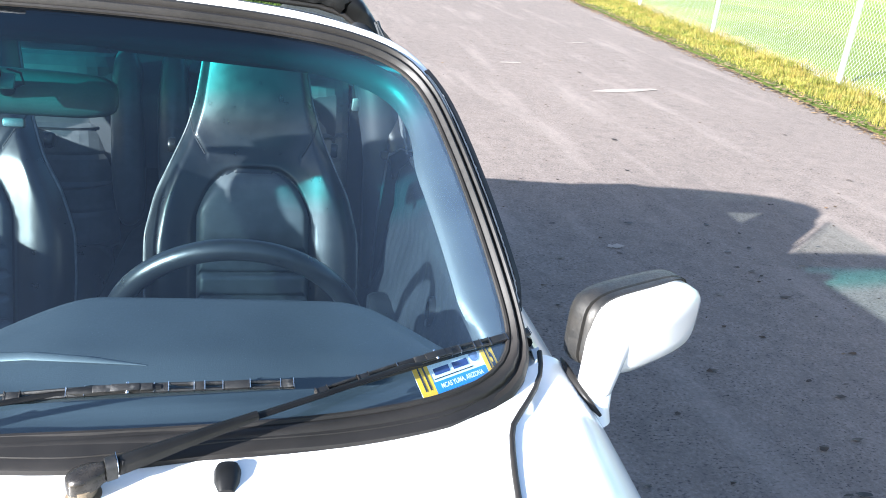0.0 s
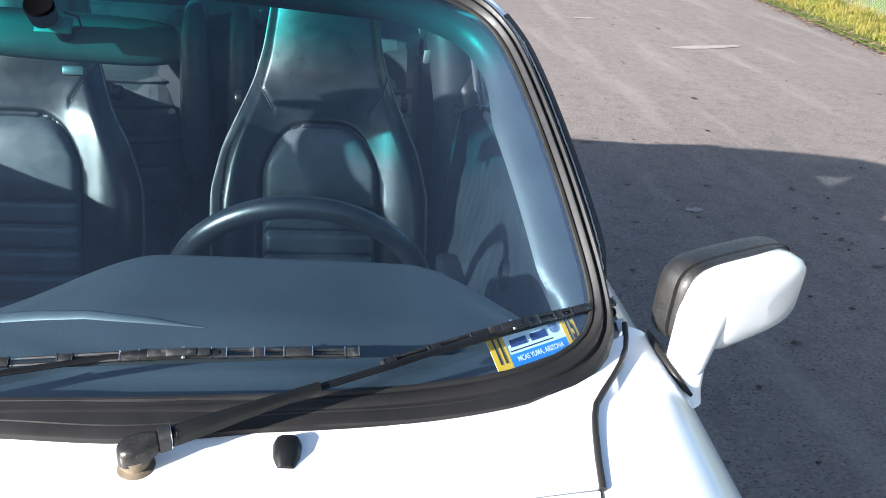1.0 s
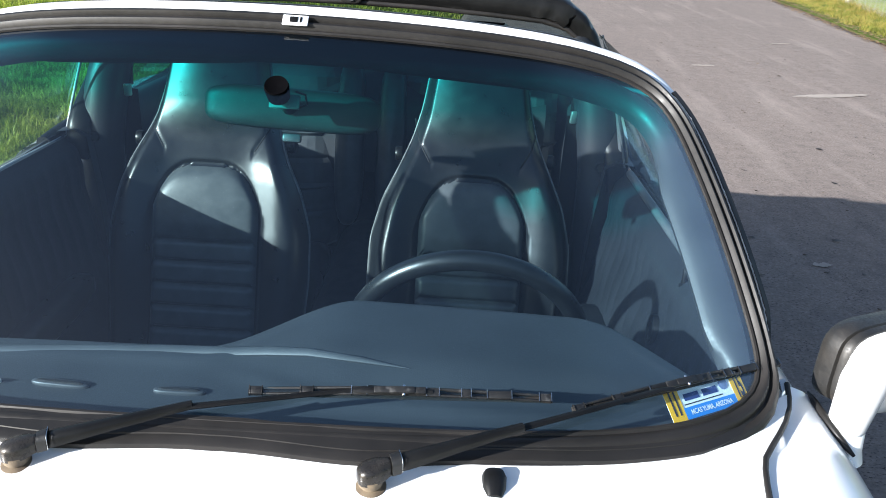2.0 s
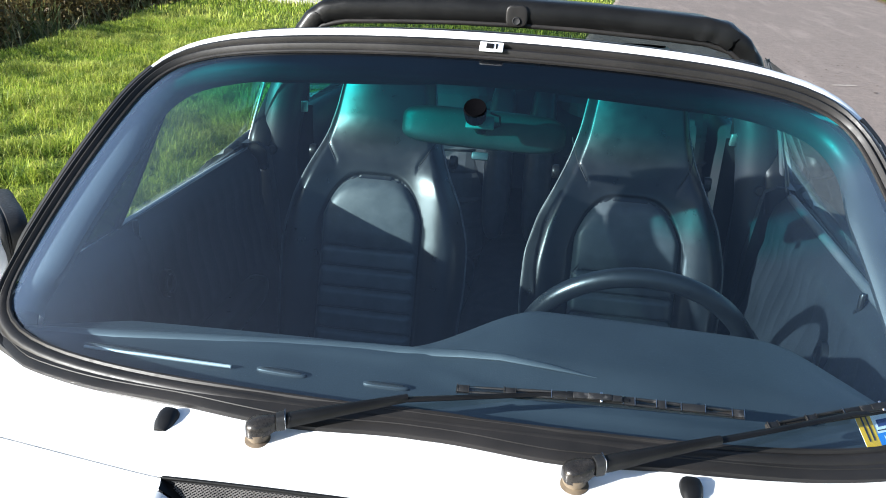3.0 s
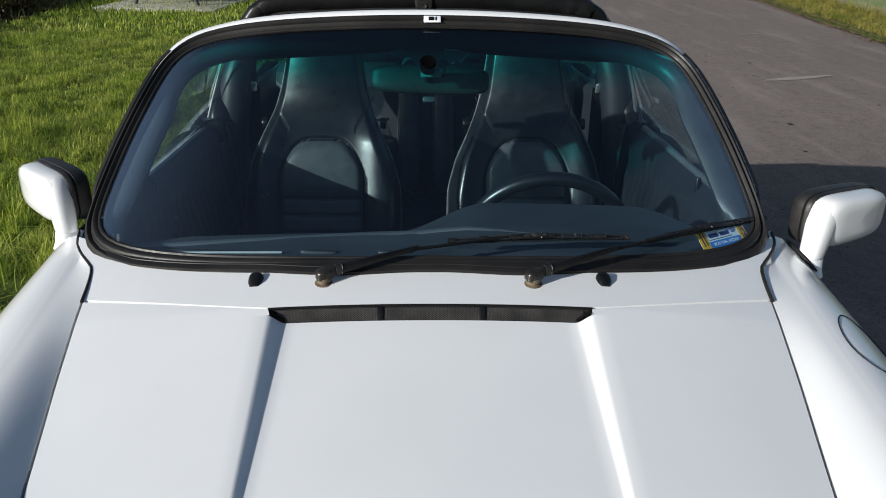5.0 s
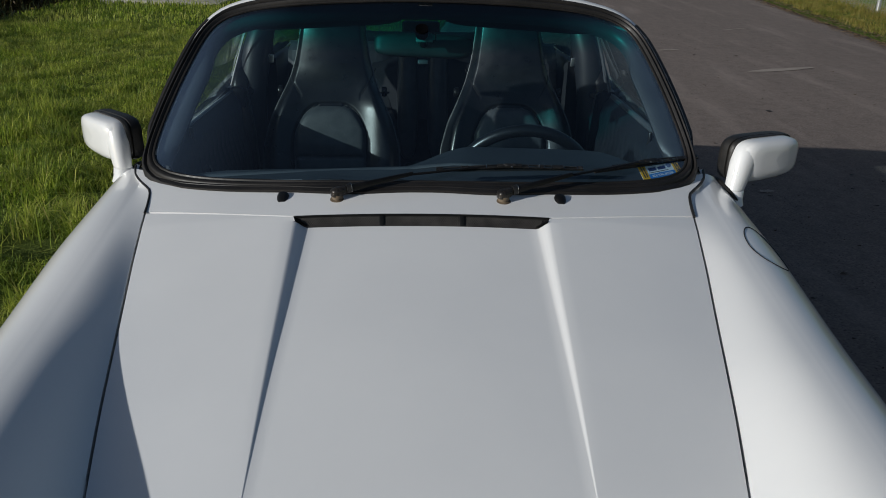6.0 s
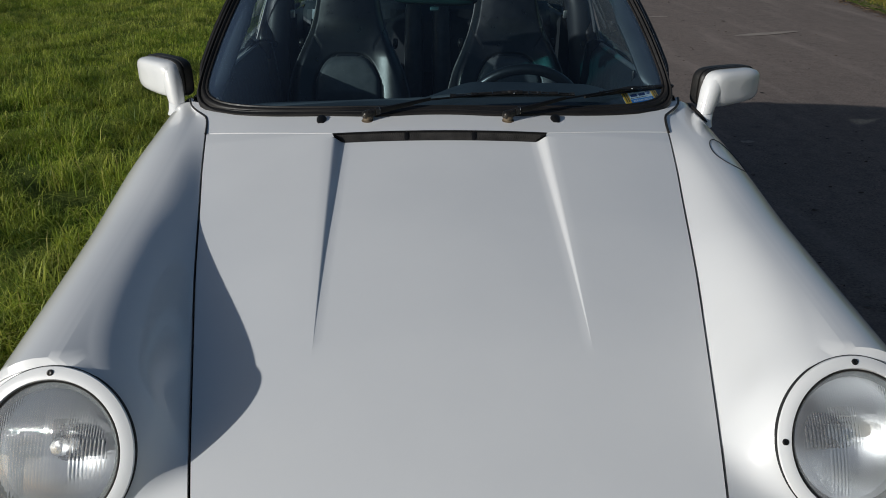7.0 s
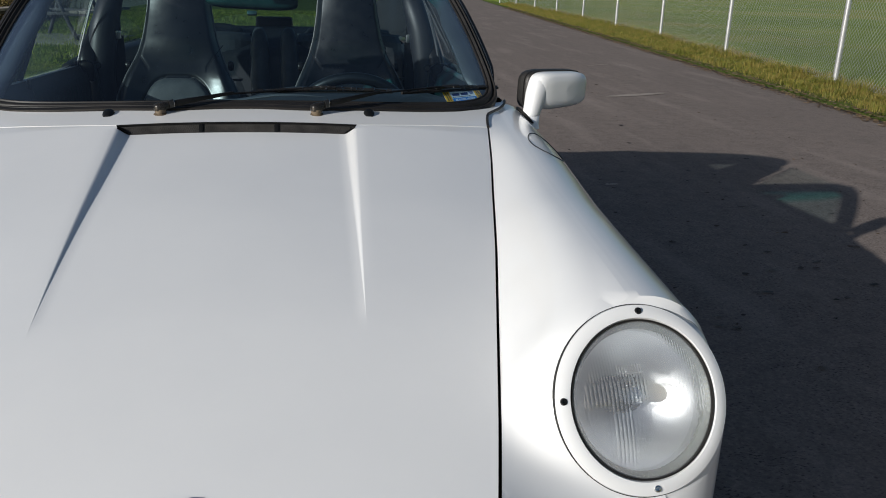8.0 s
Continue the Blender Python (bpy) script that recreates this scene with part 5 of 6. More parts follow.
# ---- cabin ----
def build_tub():
    part("floor_pan", block("floor_pan", (1.36, 3.6, 0.04), pose(0, 1.05, 0.2), 0.01), CARPET, car)
    part("firewall", block("firewall", (1.24, 0.03, 0.6), pose(0, 0.16, 0.50), 0.005), GAP, car)
    part("rear_bulkhead", block("rear_bulkhead", (1.24, 0.04, 0.6), pose(0, 2.08, 0.5), 0.01), CARPET, car)
    part("tunnel", rounded_slab("tunnel", 0.12, 0.12, 1.7, 3, 32, pose(0, 1.1, 0.28)), CARPET, car)
    for s in (-1, 1):
        part("rear_side_panel", surface("rear_side_panel", [[(s * x, y, z) for x, z in ((0.64, 0.85), (0.6, 0.856), (0.575, 0.84), (0.56, 0.7), (0.55, 0.45), (0.56, 0.22))] for y in np.linspace(1.16, 2.15, 10)], flip=s < 0, sharp=60), VINYL, car)
        # trim of the roll bar foot with belt guide
        part("pillar_trim", tube_mesh("pillar_trim", [(s * 0.50, 1.31, 1.10), (s * 0.523, 1.262, 1.05), (s * 0.548, 1.25, 0.96), (s * 0.565, 1.24, 0.88), (s * 0.575, 1.235, 0.8), (s * 0.58, 1.235, 0.5)], [0.022, 0.04, 0.046, 0.048, 0.048, 0.048], 18), DOOR_VINYL, car, "smooth black trim of the roll bar's foot")
        part("pillar_bolt", spun("pillar_bolt", [(0, 0.003), (0.008, 0.003), (0.011, 0.0), (0.013, -0.003)], (s * 0.569, 1.185, 0.835), (-s * 0.4, -1, 0.1), 16), TRIM, car)
        belt = part("seat_belt", surface("seat_belt", [[(s * 0.515 + dx, 1.27 + 0.02 * f, 0.93 - 0.5 * f) for dx in (-0.022, -0.008, 0.008, 0.022)] for f in np.linspace(0, 1, 10)], sharp=0, thick=0.0015), PLASTIC, car, "black seat belt hanging from the roll bar")
        part("belt_strap", surface("belt_strap", [[(s * 0.51 + dx * (1 - 0.6 * f), 1.25 + 0.05 * f, 0.945 + 0.15 * f) for dx in (-0.015, 0.0, 0.015)] for f in np.linspace(0, 1, 8)], sharp=0, thick=0.0015), PLASTIC, belt)
        part("belt_guide", block("belt_guide", (0.018, 0.009, 0.030), pose(s * 0.503, 1.235, 0.935, 10, 0, 20), 0.004), ALUMINIUM, belt, "metal belt guide")


def seat_half(z):
    return float(smoother([(0.3, 0.205), (0.45, 0.218), (0.56, 0.226), (0.66, 0.224), (0.75, 0.200), (0.82, 0.166), (0.87, 0.141), (0.93, 0.123), (1.02, 0.108), (1.06, 0.105), (1.09, 0.097), (1.108, 0.075), (1.118, 0.03)], z, 0.02)[0])


def seat_face(z):
    return float(smoother([(0.3, 0.93), (0.45, 1.015), (0.58, 1.06), (0.7, 1.098), (0.82, 1.135), (0.9, 1.18), (1.02, 1.232), (1.12, 1.262), (1.2, 1.285)], z, 0.04)[0])


def insert_top(x):
    """Height of the insert's rounded upper edge."""
    return 0.803 - 0.09 * (abs(x) / 0.118) ** 3.8


def seat_front(a, z, pad=False):
    """y of the backrest's front skin at a (-1 to 1 across) and height z."""
    hw = seat_half(z)
    x = a * hw
    y = seat_face(z)
    low = 1 - smooth_step((z - 0.80) / 0.09)
    # side bolsters
    bolster = math.exp(-((abs(x) - 0.176) / 0.064) ** 2) * 0.031 * low
    y -= bolster
    # padded insert with a round top
    top = insert_top(x)
    edge = min(0.118 - abs(x), top - z)
    if not pad:
        y += 0.011 * smooth_step((edge + 0.014) / 0.020)
    y -= 0.020 * (1 - math.exp(-max(0.0, edge) / 0.022))
    if edge > 0.01 and z < 0.655:
        ph = (0.652 - z) / 0.047
        y += 0.013 * math.exp(-((ph - round(ph)) / 0.09) ** 2)
    if edge > 0:
        y -= 0.010 * (1 - (x / 0.118) ** 2) * smooth_step((z - 0.645) / 0.05)
    # head part: wing seams running up and outwards
    seam = abs((z - 0.845) - (abs(x) - 0.105) * 1.5)
    if z > 0.78 and abs(x) > 0.095:
        y += 0.004 * math.exp(-(seam / 0.0055) ** 2)
    y -= 0.026 * (1 - a * a) * smooth_step((z - 0.84) / 0.1)
    # rolled edge
    y += 0.055 * max(0.0, (abs(a) - 0.82) / 0.18) ** 2.2
    y += 0.03 * smooth_step((z - 1.08) / 0.04) ** 2
    return y


def build_seat(cx, label):
    zs = list(np.linspace(0.3, 1.085, 170)) + [1.092, 1.099, 1.105, 1.111, 1.115]
    cols = np.linspace(-1, 1, 97)
    rows = []
    for z in zs:
        hw = seat_half(z)
        front = [(cx + a * hw, seat_front(a, z), z) for a in cols]
        back = [(cx + a * hw, seat_front(1, z) + 0.012 + 0.03 * (1 - a * a) * (1 - 0.6 * smooth_step((z - 0.85) / 0.15)), z) for a in cols[::-1]]
        rows.append(front + back)
    me = surface("front_seat", rows, wrap_m=True, sharp=0)
    seat = part("front_seat", me, LEATHER, car, label)
    # padded insert in the paler leather, its sunlit tone put into the colour
    pad = []
    for b in np.linspace(0, 1, 121):
        row = []
        for a in np.linspace(-1, 1, 49):
            x = 0.116 * a
            top = insert_top(x)
            z = 0.40 + (top - 0.40) * b
            rim = max(0.0, (abs(a) - 0.86) / 0.14, (b - 0.955) / 0.045)
            row.append((cx + x, seat_front(x / seat_half(z), z, True) - 0.004 + 0.012 * rim ** 2.5, z))
        pad.append(row)
    for s in (-1, 1):
        line = [(0.100 + 0.040 * f, 0.836 + 0.062 * f) for f in np.linspace(0, 1, 9)]
        part("seam", tube_mesh("seam", [(cx + s * x, seat_front(s * x / seat_half(z), z) - 0.0006, z) for x, z in line], 0.0016, 6), GAP, seat, "dark double seam")
    part("insert", surface("insert", pad, sharp=0), LIT_LEATHER, seat, "padded leather insert, paler to stand for the sun on it")
    bm_rows = [rows[-1][:97], [(x, y + 0.022, z + 0.002) for x, y, z in rows[-1][:97]]]
    part("seat_top", surface("seat_top", bm_rows, sharp=0), LEATHER, seat)
    for s in (-1, 1):
        pts = [(cx + s * seat_half(z) * 1.0, seat_front(s, z) - 0.002, z) for z in np.linspace(0.32, 1.085, 60)]
        part("piping", tube_mesh("piping", pts, 0.0026, 6), PIPING, seat, "thin worn piping")
        part("recliner_knob", spun("recliner_knob", [(0.0, 0.016), (0.014, 0.015), (0.017, 0.010), (0.016, 0.0)], (cx + s * 0.165, 1.205, 0.835), (s, -0.1, 0), 20), PLASTIC, seat)
    # cushion with raised sides and pleats
    rows = []
    for f in np.linspace(0, 1, 40):
        y = 0.56 + 0.5 * f
        row = []
        for a in np.linspace(-1, 1, 41):
            x = a * 0.235
            z = 0.375 - 0.03 * f + 0.055 * math.exp(-((abs(x) - 0.18) / 0.045) ** 2) - 0.07 * max(0, (abs(a) - 0.85) / 0.15) ** 2 - 0.06 * max(0, (0.12 - f) / 0.12) ** 2
            ph = f / 0.1
            if abs(x) < 0.115:
                z -= 0.008 * math.exp(-((ph - round(ph)) / 0.1) ** 2)
            row.append((cx + x, y, z))
        rows.append(row)
    part("cushion", surface("cushion", rows, flip=True, sharp=0, thick=0.08), LEATHER, seat)
    return seat


def build_rear_seats():
    for s in (-1, 1):
        rows = []
        for z in np.linspace(0.42, 0.885, 60):
            row = []
            for a in np.linspace(-1, 1, 25):
                ph = (z - 0.42) / 0.075
                y = 1.66 + (z - 0.42) * 0.28 + 0.02 * math.exp(-((ph - round(ph)) / 0.12) ** 2) + 0.05 * abs(a) ** 6 + 0.04 * smooth_step((z - 0.86) / 0.03)
                row.append((s * 0.315 + a * 0.185, y, z))
            rows.append(row)
        # the paler leather stands in for sky light on the pleats
        part("rear_seat_back", surface("rear_seat_back", rows, thick=0.05, sharp=0), LIT_LEATHER, car, "pleated black leather rear seat back")
        part("rear_bolster", rounded_slab("rear_bolster", 0.042, 0.24, 0.09, 3, 32, pose(s * 0.06, 1.72, 0.70, -14), 0.015), LIT_LEATHER, car)
        part("rear_cushion", rounded_slab("rear_cushion", 0.2, 0.09, 0.4, 4, 32, pose(s * 0.3, 1.5, 0.34)), LEATHER, car)


def dash_top(x, y):
    """Height of the dashboard's upper skin."""
    hump = smooth_step((x + 0.07) / 0.19) * (1 - smooth_step((x - 0.40) / 0.22))
    front = 0.215 - 0.03 * hump
    rise = smooth_step((y - front) / 0.10)
    return 0.846 + 0.024 * hump * rise - 0.045 * x * x


def build_dash():
    rows = []
    for f in np.linspace(0, 1, 44):
        row = []
        for a in np.linspace(-1, 1, 121):
            x = a * 0.60
            hump = smooth_step((x + 0.07) / 0.19) * (1 - smooth_step((x - 0.40) / 0.22))
            y0 = 0.135 + 0.10 * x * x + 0.6 * x ** 4
            y1 = 0.305 + 0.105 * hump - 0.04 * max(0, (abs(x) - 0.45) / 0.15)
            if f < 0.8:
                g = f / 0.8
                y = y0 + (y1 - y0) * g
                z = dash_top(x, y)
                # raised lip along the rear edge of the passenger side, crease round the hump
                z += 0.004 * math.exp(-((y - y1 + 0.03) / 0.016) ** 2) * (1 - hump)
                z += 0.005 * math.exp(-((y - 0.20 - 0.06 * (1 - hump)) / 0.012) ** 2) * hump
            else:
                g = (f - 0.8) / 0.2
                y = y1 + 0.012 * math.sin(math.pi * min(1, 1.3 * g)) - 0.02 * g
                z = dash_top(x, y1) - 0.22 * g ** 1.6
            row.append((x, y, z))
        rows.append(row)
    dash = part("dashboard", surface("dashboard", rows, flip=True, sharp=0), DASH, car, "black vinyl dashboard with a raised instrument hood")
    for x, w in ((-0.365, 0.215), (-0.197, 0.066), (-0.063, 0.058)):
        y = 0.204 + 0.10 * x * x
        slot = rounded_slab("defroster_slot", w / 2, 0.006, 0.006, 3, 28, pose(x, y, dash_top(x, y) + 0.0015, -90, 0, -4 if x < -0.1 else 0))
        part("defroster_slot", slot, PILLAR, dash)
        part("slot_mouth", rounded_slab("slot_mouth", w / 2 - 0.006, 0.0028, 0.003, 3, 24, pose(x, y - 0.001, dash_top(x, y) + 0.0042, -90, 0, -4 if x < -0.1 else 0)), GAP, dash)
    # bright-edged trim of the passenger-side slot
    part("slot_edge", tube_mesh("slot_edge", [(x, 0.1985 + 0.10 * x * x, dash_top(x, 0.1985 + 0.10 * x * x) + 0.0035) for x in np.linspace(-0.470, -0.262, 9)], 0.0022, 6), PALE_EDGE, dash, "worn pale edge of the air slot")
    # roll along the crease, pale in place of the highlight on it
    roll = [(-0.575, 0.262), (-0.537, 0.258), (-0.42, 0.266), (-0.311, 0.273), (-0.2, 0.283), (-0.115, 0.291), (-0.03, 0.291), (0.02, 0.285), (0.07, 0.274), (0.13, 0.262), (0.19, 0.254)]
    part("padded_roll", tube_mesh("padded_roll", [(x, y, dash_top(x, y) + 0.001) for x, y in roll], [0.006] + [0.009] * 7 + [0.0075, 0.0055, 0.0006], 10, flat=0.5), ROLL, dash, "padded roll along the dashboard, its crease highlight painted pale")
    # steering wheel
    c, v = Vector((0.27, 0.602, 0.698)), Vector((0, -0.3, 0.954))
    pts = []
    for k in range(72):
        a = 2 * math.pi * k / 72
        pts.append(c + Vector((1, 0, 0)) * (0.186 * math.cos(a)) + v * (0.186 * math.sin(a)))
    rad = [0.0160 + 0.0011 * math.sin(2 * math.pi * k / 72 * 36) for k in range(72)]
    wheel = part("steering_wheel", tube_mesh("steering_wheel", pts, rad, 14, closed=True, up=(0, 1, 0.3)), LEATHER, car, "black leather steering wheel")
    part("hub", rounded_slab("hub", 0.075, 0.055, 0.05, 3, 36, Matrix.Translation(c + Vector((0, -0.04, -0.012))) @ Matrix.Rotation(radians(-17), 4, "X")), VINYL, wheel)
    for k in range(4):
        a = radians(-20 + 73.3 * k) if k < 1 else radians((-20, 200, 240, 300)[k])
        d = Vector((1, 0, 0)) * math.cos(a) + v * math.sin(a)
        part("wheel_arm", tube_mesh("wheel_arm", [c + d * 0.05 + Vector((0, -0.03, 0)), c + d * 0.12 + Vector((0, -0.015, 0)), c + d * 0.184], [0.018, 0.014, 0.011], 8, flat=0.5), VINYL, wheel)


def build_upper_bits():
    """Inner mirror, its mount, sun visors."""
    mir = part("rear_view_mirror", rounded_slab("rear_view_mirror", 0.122, 0.029, 0.034, 4.5, 48, pose(0.002, 0.556, 1.085, -12, 2, 2), 0.004), GREY_BACK, car, "grey-black interior mirror seen from behind")
    part("mirror_arm", tube_mesh("mirror_arm", [(-0.003, 0.475, 1.13), (-0.001, 0.50, 1.118), (0.0, 0.535, 1.092)], [0.010, 0.008, 0.010], 12), PLASTIC, mir)
    part("mount_cup", spun("mount_cup", [(0.0, 0.004), (0.010, 0.005), (0.0150, 0.007), (0.0162, 0.002), (0.0145, -0.016), (0.010, -0.02)], (-0.003, 0.47, 1.133), (0, -0.62, 0.78), 28), MATT_BLACK, mir, "black round mirror mount on the glass")
    part("mount_bracket", block("mount_bracket", (0.040, 0.005, 0.020), pose(0.003, 0.488, 1.112, -40), 0.002), RIM_GREY, mir, "grey clip under the mirror mount")
    part("mount_wire", tube_mesh("mount_wire", [(0.018, 0.482, 1.128), (0.030, 0.49, 1.122), (0.031, 0.495, 1.108), (0.018, 0.496, 1.102)], 0.0016, 6), PLASTIC, mir)
    part("dip_tab", block("dip_tab", (0.026, 0.012, 0.012), pose(0.0, 0.548, 1.046, -20), 0.003), PILLAR, mir, "grey dipping tab")
    part("mirror_label", block("mirror_label", (0.034, 0.001, 0.014), pose(0.004, 0.5375, 1.074, -12), 0.0003), TRIM, mir)
    for s in (-1, 1):
        part("sun_visor", rounded_slab("sun_visor", 0.205, 0.062, 0.018, 6, 48, pose(s * 0.262, 0.665, 1.138, 62, s * 4, s * 4)), VINYL, car, "black vinyl sun visor folded up")
        part("visor_hinge", tube_mesh("visor_hinge", [(s * 0.45, 0.63, 1.15), (s * 0.48, 0.625, 1.145), (s * 0.50, 0.615, 1.14)], 0.005, 8), PLASTIC, car)


def build_sticker():
    """Registration sticker inside the lower driver-side corner of the glass."""
    a, b = Vector((0.4828, 0.1800, 0.8602)), Vector((0.5815, 0.2310, 0.8624))
    ux = (b - a).normalized()
    upv = Vector((-0.0125, 0.0254, 0.0253))
    upv = (upv - ux * upv.dot(ux)).normalized()
    nz = ux.cross(upv)
    m = Matrix((ux, upv, nz)).transposed().to_4x4()
    lift = nz * (-0.001)
    m.translation = a + lift
    w, h = (b - a).length, 0.0385

    def at(fx, fy, up, sx=1.0):
        return m @ pose(w * fx, h * fy, up) @ Matrix.Diagonal((sx, 1, 1, 1))

    back = part("registration_sticker", block("registration_sticker", (w, h, 0.0006), at(0.5, 0.5, 0), 0), WHITE, car, "yellow, white and blue registration sticker with a base name")
    part("blue_field", block("blue_field", (w * 0.68, h * 0.34, 0.0006), at(0.51, 0.17, 0.0008), 0), BLUE, back)
    part("month_tag", block("month_tag", (w * 0.175, h * 1.06, 0.0006), at(0.085, 0.49, 0.0008), 0), YELLOW, back)
    part("year_tag", block("year_tag", (w * 0.155, h * 1.0, 0.0006), at(0.925, 0.5, 0.0010), 0), YELLOW, back)
    text_mesh("month_number", "11", h * 0.98, INK, at(0.085, 0.5, 0.0018, 0.34), back, 0.0, 0.0016)
    text_mesh("year_number", "15", h * 0.98, INK, at(0.925, 0.5, 0.0020, 0.30), back, 0.0, 0.0014)
    text_mesh("base_name", "MCAS YUMA, ARIZONA", h * 0.20, WHITE, at(0.51, 0.17, 0.0018, 0.74), back, 0.0, 0.0002)
    text_mesh("heading", "REGISTERED VEHICLE", h * 0.085, INK, at(0.42, 0.93, 0.0010), back)
    part("number_bar", block("number_bar", (w * 0.19, h * 0.2, 0.0006), at(0.32, 0.62, 0.0008), 0), INK_BLUE, back)
    part("number_bar", block("number_bar", (w * 0.19, h * 0.2, 0.0006), at(0.56, 0.62, 0.0008), 0), INK_BLUE, back)
    part("small_print", block("small_print", (w * 0.5, h * 0.03, 0.0006), at(0.45, 0.42, 0.0008), 0), INK, back)
    part("seal_disc", spun("seal_disc", [(0.0, 0.0012), (h * 0.10, 0.0012), (h * 0.13, 0.0008), (h * 0.16, 0.0012), (h * 0.17, 0.0)], m @ Vector((w * 0.755, h * 0.70, 0)), nz, 28), SEAL_INK, back)


build_bar()
build_tub()
build_seat(-0.300, "tall black leather front seat with a pleated back")
build_seat(0.285, "tall black leather driver's seat with a pleated back")
build_rear_seats()
build_dash()
build_upper_bits()
build_sticker()


# ---- ground, road, verge ----
def road_right(y):
    return 4.80 + 0.103 * y


def road_left(y):
    return -0.72 + 0.103 * y


def bank_x(y):
    """Edge where the lawn drops to the water."""
    return max(-5.45, -4.45 - 0.09 * y)


def build_ground():
    rows = []
    xs = [-400, -150, -60, -25, -14, -9, -7.2] + list(np.linspace(-6.4, -0.9, 24)) + [0.5, 2.5, 4.6] + list(np.linspace(5.0, 12, 15)) + [20, 40, 90, 180, 400]
    ys = [-300, -120, -50, -25, -14, -9] + list(np.linspace(-6, 24, 61)) + [28, 34, 42, 55, 75, 110, 180, 300, 500]
    for y in ys:
        row = []
        for x in xs:
            d = road_left(y) - x
            e = x - road_right(y)
            z = -0.035
            if d > 0:
                z += 0.05 * smooth_step(d / 0.8) + 0.03 * (noise.noise((x * 0.5, y * 0.5, 0)))
                z -= 0.75 * smooth_step((bank_x(y) - x) / 0.9)
            elif e > 0:
                z += 0.06 * smooth_step(e / 0.5) + 0.02 * noise.noise((x * 0.6, y * 0.6, 3))
            row.append((x, y, z))
        rows.append(row)
    tagged(part("ground", surface("ground", rows, flip=True, sharp=0), LAWN), "grassy ground beside the road", "ground", "", "structure")
    # field beyond the fence
    rows = []
    for y in [-60, -20, -5] + list(np.linspace(0, 40, 21)) + [60, 100, 200, 500]:
        f0 = fence_x(y) + 0.15
        rows.append([(f0 + d, y, 0.085 + 0.02 * noise.noise((d * 0.4, y * 0.4, 5)) + (0.0 if d else -0.10)) for d in [0, 0.3, 0.8, 1.5, 2.5, 4, 6, 9, 14, 22, 40, 80, 200, 380]])
    tagged(part("field", surface("field", rows, flip=True, sharp=0), FIELD), "mown green and yellow field beyond the fence", "field", "", "structure")
    rows = []
    for y in list(np.linspace(-40, 60, 101)) + [80, 120, 200, 320]:
        wob = 0.05 * noise.noise((0, y * 0.9, 1)) + 0.02 * noise.noise((0, y * 4, 2))
        wob2 = 0.12 * noise.noise((4, y * 0.7, 1)) + 0.06 * noise.noise((4, y * 3, 2))
        a, b = road_left(y) + wob, road_right(y) + wob2
        rows.append([(a, y, -0.05), (a + 0.015, y, -0.004)] + [(a + (b - a) * f, y, 0.012 * math.sin(math.pi * f) - 0.012 * math.sin(math.pi * 0.15)) for f in np.linspace(0.02, 0.98, 21)] + [(b - 0.015, y, -0.004), (b, y, -0.05)])
    tagged(part("road", surface("road", rows, flip=True, sharp=0), ROAD), "worn grey asphalt lane", "road", "", "structure")
    # pale worn streaks on the asphalt
    streak = soil_streak()
    for k, (x, y, l, w, a) in enumerate(((3.55, 6.45, 0.85, 0.085, 20), (2.75, 7.6, 0.30, 0.05, 15), (1.89, 2.66, 0.09, 0.03, 10), (4.2, 9.5, 0.5, 0.03, 30))):
        rows = []
        for f in np.linspace(-1, 1, 15):
            ww = w * (1 - f * f) ** 0.5 * (0.7 + 0.5 * noise.noise((f * 4, k, 2)))
            rows.append([(f * l / 2, g * ww + 0.02 * noise.noise((f * 3, k, 7)), 0.0) for g in (-1, 0, 1)])
        me = surface("road_mark", rows, sharp=0)
        me.transform(pose(x, y, road_z(x, y) + 0.004, 0, 0, a))
        tagged(part("road_mark", me, streak), "pale worn streak on the asphalt", "road mark", "", "structure")


def road_z(x, y):
    f = (x - road_left(y)) / (road_right(y) - road_left(y))
    return 0.012 * math.sin(math.pi * min(1, max(0, f))) - 0.012 * math.sin(math.pi * 0.15)


def soil_streak():
    return grained("pale_streak", [(0.3, (0.25, 0.21, 0.18)), (0.75, (0.34, 0.295, 0.255))], 9, (0.8, 0.95), 0.4, 0.003)


def fence_x(y):
    return 5.20 + 0.184 * y - 0.0021 * y * y if y < 40 else 9.2 + 0.016 * (y - 40)


